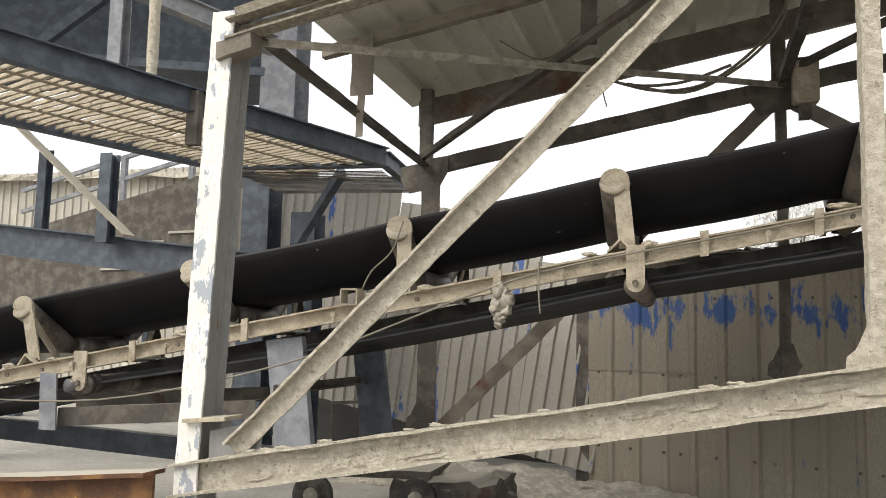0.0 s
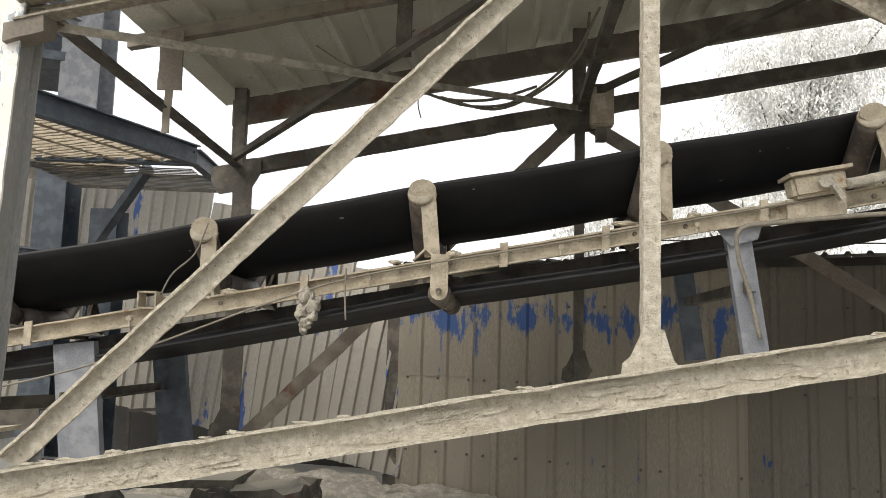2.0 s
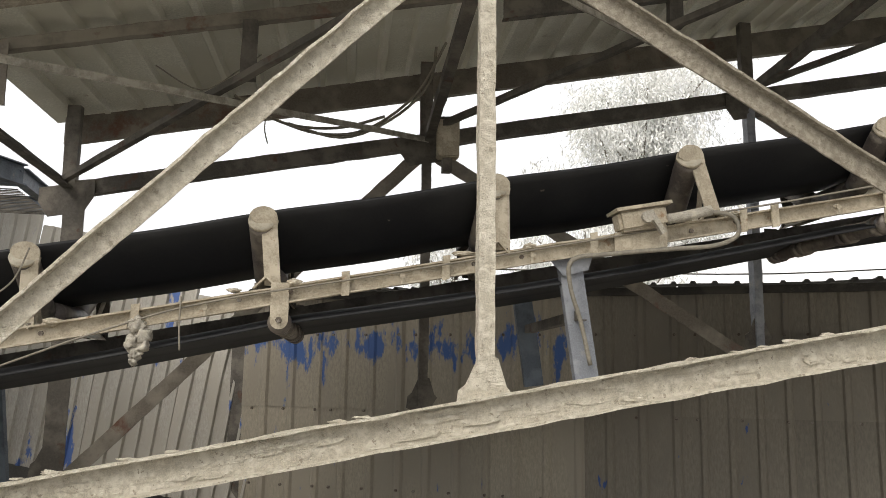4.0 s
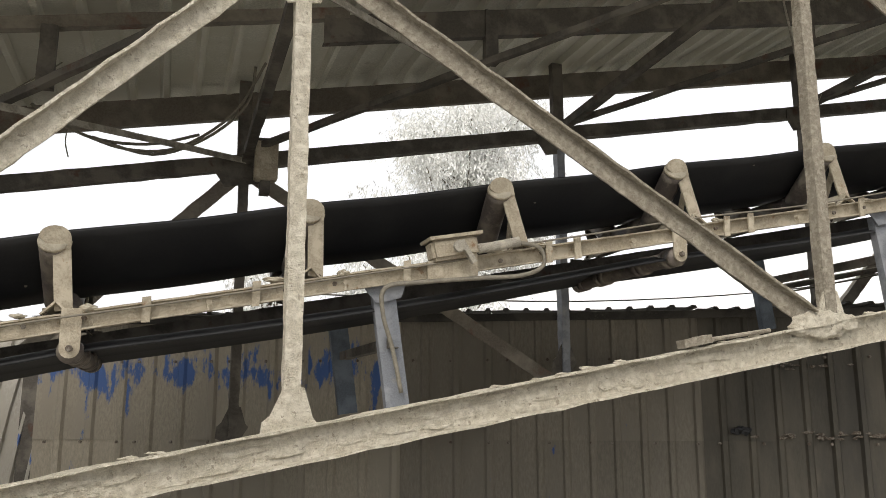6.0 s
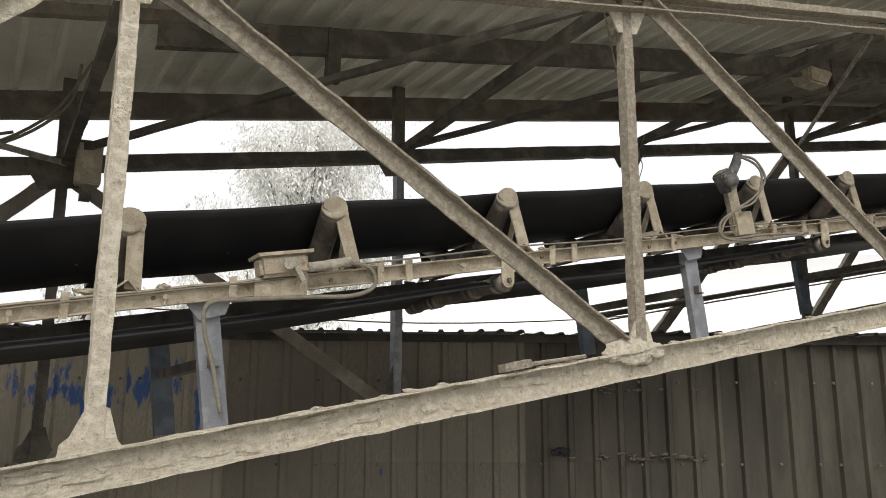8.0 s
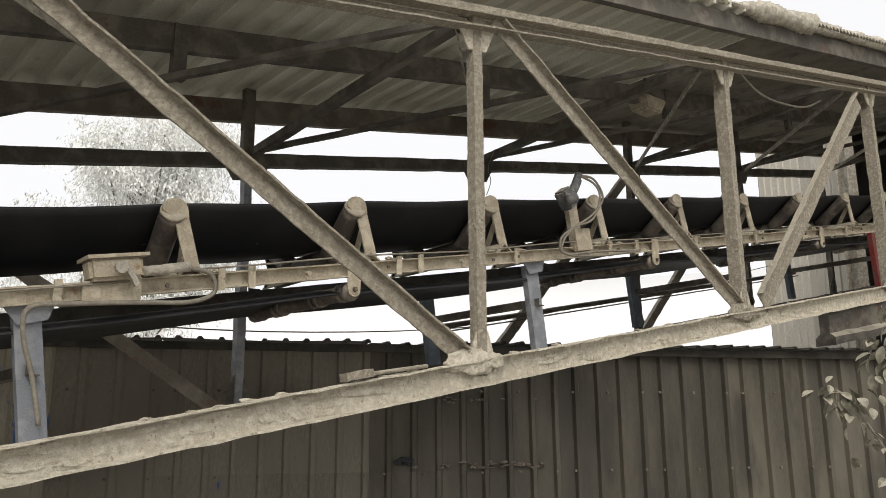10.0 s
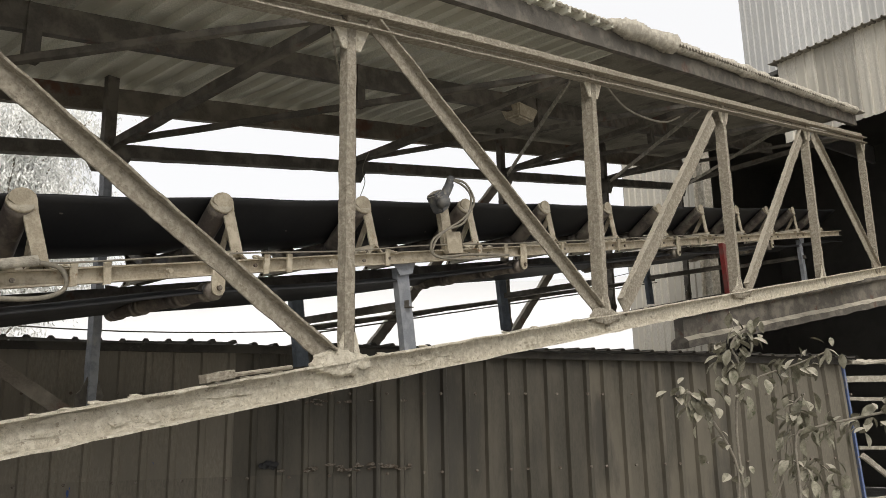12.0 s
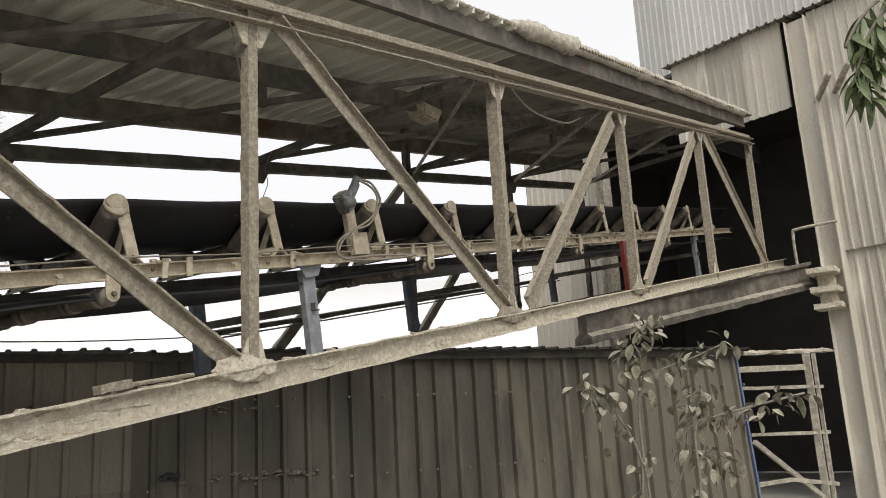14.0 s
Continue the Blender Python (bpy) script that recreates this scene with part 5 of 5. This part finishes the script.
def shrub():
    rnd = random.Random(11)
    t = thing("shrub", "broad-leaved shrub grey with cement dust beside the shed wall", "shrub")
    stems = [[(6.95, 3.6, 0.0), (6.89, 3.65, 0.9), (6.89, 3.65, 1.37), (6.73, 3.88, 1.89), (6.66, 3.98, 1.97)],
             [(6.97, 3.55, 0.0), (6.92, 3.6, 0.97), (6.91, 3.62, 1.67), (6.95, 3.56, 2.17), (6.92, 3.6, 2.38), (7.07, 3.39, 2.60)],
             [(7.0, 3.4, 0.0), (6.98, 3.17, 0.96), (6.99, 3.15, 1.54), (7.08, 3.02, 1.63), (7.29, 2.72, 1.71), (7.56, 2.33, 1.80)],
             [(6.93, 3.58, 1.95), (6.99, 3.4, 2.08), (7.12, 3.17, 2.16), (7.30, 2.88, 2.29)],
             [(6.9, 3.6, 0.6), (7.0, 3.3, 1.2), (7.05, 3.2, 1.75), (7.1, 3.1, 1.9)],
             [(6.95, 3.5, 0.5), (7.05, 3.25, 0.95), (7.12, 3.1, 1.25), (7.15, 3.05, 1.35)]]
    broad = leaf_mesh("leaf", M_LEAF, 0.14, 0.075)
    for k, pts in enumerate(stems):
        bm = bmesh.new()
        rope(bm, pts, 0.012 if k < 3 else 0.008)
        part("stem", bm, M_BARK, t, "", True)
        P = [Vector(p) for p in pts]
        spots = []
        for i in range(len(P) - 1):
            for q in range(5):
                p = P[i].lerp(P[i + 1], q / 5)
                if p.z > 1.0:
                    spots.append((p, (i + q / 5) / (len(P) - 1)))
        for p, u in spots:
            for r in range(7 if u > 0.6 else 3):
                if rnd.random() < 0.30 + 0.7 * u:
                    ob = new("leaf", broad)
                    ob.parent = t
                    ob.matrix_basis = Matrix.Translation(p + Vector((rnd.gauss(0, 0.06), rnd.gauss(0, 0.09), rnd.gauss(0, 0.06)))) @ pose(0, 0, 0, rnd.gauss(0, 25), rnd.uniform(5, 70), rnd.uniform(0, 360)) @ Matrix.Scale(rnd.uniform(0.6, 1.15), 4)


shrub()


def branch():
    rnd = random.Random(4)
    t = thing("mango_tree", "mango tree with hanging branches of long green leaves", "tree")
    bm = bmesh.new()
    rope(bm, [(6.6, -2.2, -0.05), (6.5, -2.1, 1.5), (6.55, -2.0, 3.0), (6.4, -1.7, 4.2)], 0.12, 10)
    part("trunk", bm, M_BARK, t, "", True)
    bm = bmesh.new()
    rope(bm, [(6.45, -1.8, 4.0), (6.1, -1.1, 4.6), (5.6, -0.2, 4.7), (5.15, 0.7, 4.3)], 0.04, 8)
    part("limb", bm, M_BARK, t, "", True)
    long = leaf_mesh("leaf", M_LEAF_GREEN, 0.20, 0.05)
    twigs = [[(5.5, -0.1, 4.65), (5.12, 0.72, 4.25), (4.94, 1.10, 3.98), (4.87, 1.25, 3.75)], [(5.12, 0.72, 4.25), (4.92, 1.07, 3.88), (4.89, 1.23, 3.55)], [(5.12, 0.72, 4.25), (4.95, 1.09, 3.75), (4.90, 1.19, 3.42)], [(5.4, 0.1, 4.6), (5.1, 0.8, 4.0), (5.0, 1.0, 3.5)]]
    for pts in twigs:
        bm = bmesh.new()
        rope(bm, pts, 0.010)
        part("twig", bm, M_BARK, t, "", True)
        P = [Vector(p) for p in pts]
        for i in range(42):
            u = rnd.uniform(0.35, 1) * (len(P) - 1)
            k = min(int(u), len(P) - 2)
            p = P[k].lerp(P[k + 1], u - k)
            ob = new("leaf", long)
            ob.parent = t
            ob.matrix_basis = Matrix.Translation(p) @ pose(0, 0, 0, rnd.gauss(0, 30), rnd.uniform(25, 80), rnd.uniform(0, 360)) @ Matrix.Scale(rnd.uniform(0.7, 1.1), 4)


branch()


# ---- trees ----
def far_tree(at, height, spread, seed, n):
    rnd = random.Random(seed)
    t = thing("tree", "tree beyond the yard, haze put into its pale leaves", "tree", at=at)
    bm = bmesh.new()
    rod(bm, (0, 0, 0), (0.2, 0, height * 0.6), 0.16, 10, 8, 0.05)
    tips = []
    for i in range(46):
        z = height * rnd.uniform(0.25, 0.7)
        a, u = rnd.uniform(0, 6.28), rnd.uniform(0.15, 1.0)
        tip = Vector((math.cos(a) * spread * u, math.sin(a) * spread * 0.6 * u, z + height * rnd.uniform(0.05, 0.36)))
        rod(bm, (0.1, 0, z), tip, 0.025, 6, 4, 0.03)
        tips.append(tip)
    part("trunk", bm, M_BARK, t)
    verts, faces = [], []
    while len(faces) < n:
        # one hanging spray: a twig's worth of narrow leaves
        tip = rnd.choice(tips) + Vector((rnd.gauss(0, spread * 0.14), rnd.gauss(0, spread * 0.14), rnd.gauss(0, height * 0.035)))
        out = Vector((rnd.gauss(0, 0.35), rnd.gauss(0, 0.35), -0.5))
        for k in range(26):
            c = tip + out * rnd.uniform(0, 1.0) + Vector((rnd.gauss(0, 0.09), rnd.gauss(0, 0.09), rnd.gauss(0, 0.09)))
            l = rnd.uniform(0.08, 0.17)
            d = (out + Vector((rnd.gauss(0, 0.4), rnd.gauss(0, 0.4), -rnd.uniform(0.1, 0.7)))).normalized()
            w = d.cross(Vector((rnd.gauss(0, 1), rnd.gauss(0, 1), rnd.gauss(0, 1)))).normalized() * l * 0.16
            j = len(verts)
            verts += [c, c + d * l * 0.5 + w, c + d * l, c + d * l * 0.5 - w]
            faces.append((j, j + 1, j + 2, j + 3))
    me = bpy.data.meshes.new("crown")
    me.from_pydata([tuple(v) for v in verts], [], faces)
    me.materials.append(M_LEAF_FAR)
    crown = new("crown", me)
    crown.parent = t
    crown["kind"] = "stuff"


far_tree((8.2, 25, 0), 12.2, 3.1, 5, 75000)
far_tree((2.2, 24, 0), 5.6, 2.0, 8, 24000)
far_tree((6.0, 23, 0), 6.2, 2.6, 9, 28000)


def conduit():
    for dy, dz, r in ((0.0, 0.0, 0.032), (-0.06, -0.06, 0.009)):
        bm = bmesh.new()
        rod(bm, (5.15, 7.60 + dy, 2.735 + dz), (13.4, 7.60 + dy, 4.33 + dz), r, 10, 40, 0.006)
        solid("conduit_pipe", bm, M_DARK, "dark grimy conduit pipe clamped along the far truss", "pipe", "conduits on the far truss", smooth=True)


conduit()


def hillside():
    """A slope added for the grey low sky, its haze put into the colour."""
    bm = bmesh.new()
    rows = []
    for i in range(61):
        a = radians(20 + 60 * i / 60)
        rise = min(1.0, i / 24)
        e = radians(8.2 + 2.3 * rise * rise * (3 - 2 * rise)) + 0.004 * noise.noise(Vector((i * 0.23, 0, 0)))
        rows.append([bm.verts.new((d * math.sin(a), d * math.cos(a), h)) for d, h in ((300, -1), (320, 310 * math.tan(e) * 0.6), (350, 350 * math.tan(e)), (420, -1))])
    for p, q in zip(rows, rows[1:]):
        for k in range(3):
            bm.faces.new((p[k], q[k], q[k + 1], p[k + 1]))
    solid("backdrop", bm, M_HAZE, "added pale hillside backdrop, haze put into its colour", "hill", kind="structure", smooth=True)


hillside()


# ---- what moves ----
def belt_marks():
    """Dust flecks that ride on the belt's near flank."""
    rnd = random.Random(3)
    bm = bmesh.new()
    n = Vector((0, -0.64, -0.77))
    for i in range(60):
        x = rnd.uniform(-26, 16)
        u = rnd.uniform(0.05, 0.95)
        y, h = MID - 0.57 + 0.28 * u, 0.42 - 0.20 * u
        c = Vector((x, y, rail_z(x) + h)) + n * 0.008
        r = rnd.uniform(0.003, 0.007)
        a, b = ALONG * r * rnd.uniform(0.8, 2.5), Vector((0, 0.77, -0.64)) * r
        plate(bm, [c - a - b, c + a - b * 0.6, c + a * 0.8 + b, c - a * 0.7 + b * 0.8], n, 0.004)
    return part("belt_flecks", bm, M_ROLLER, carrier, "dull dust flecks carried along by the belt")


flecks = tagged(belt_marks(), kind="stuff")


def motions():
    speed = 1.1
    walk(flecks, [(t, Matrix.Translation(ALONG * speed * t)) for t in (0.0, 3.5, 7.0, 10.5, 14.0)])


motions()
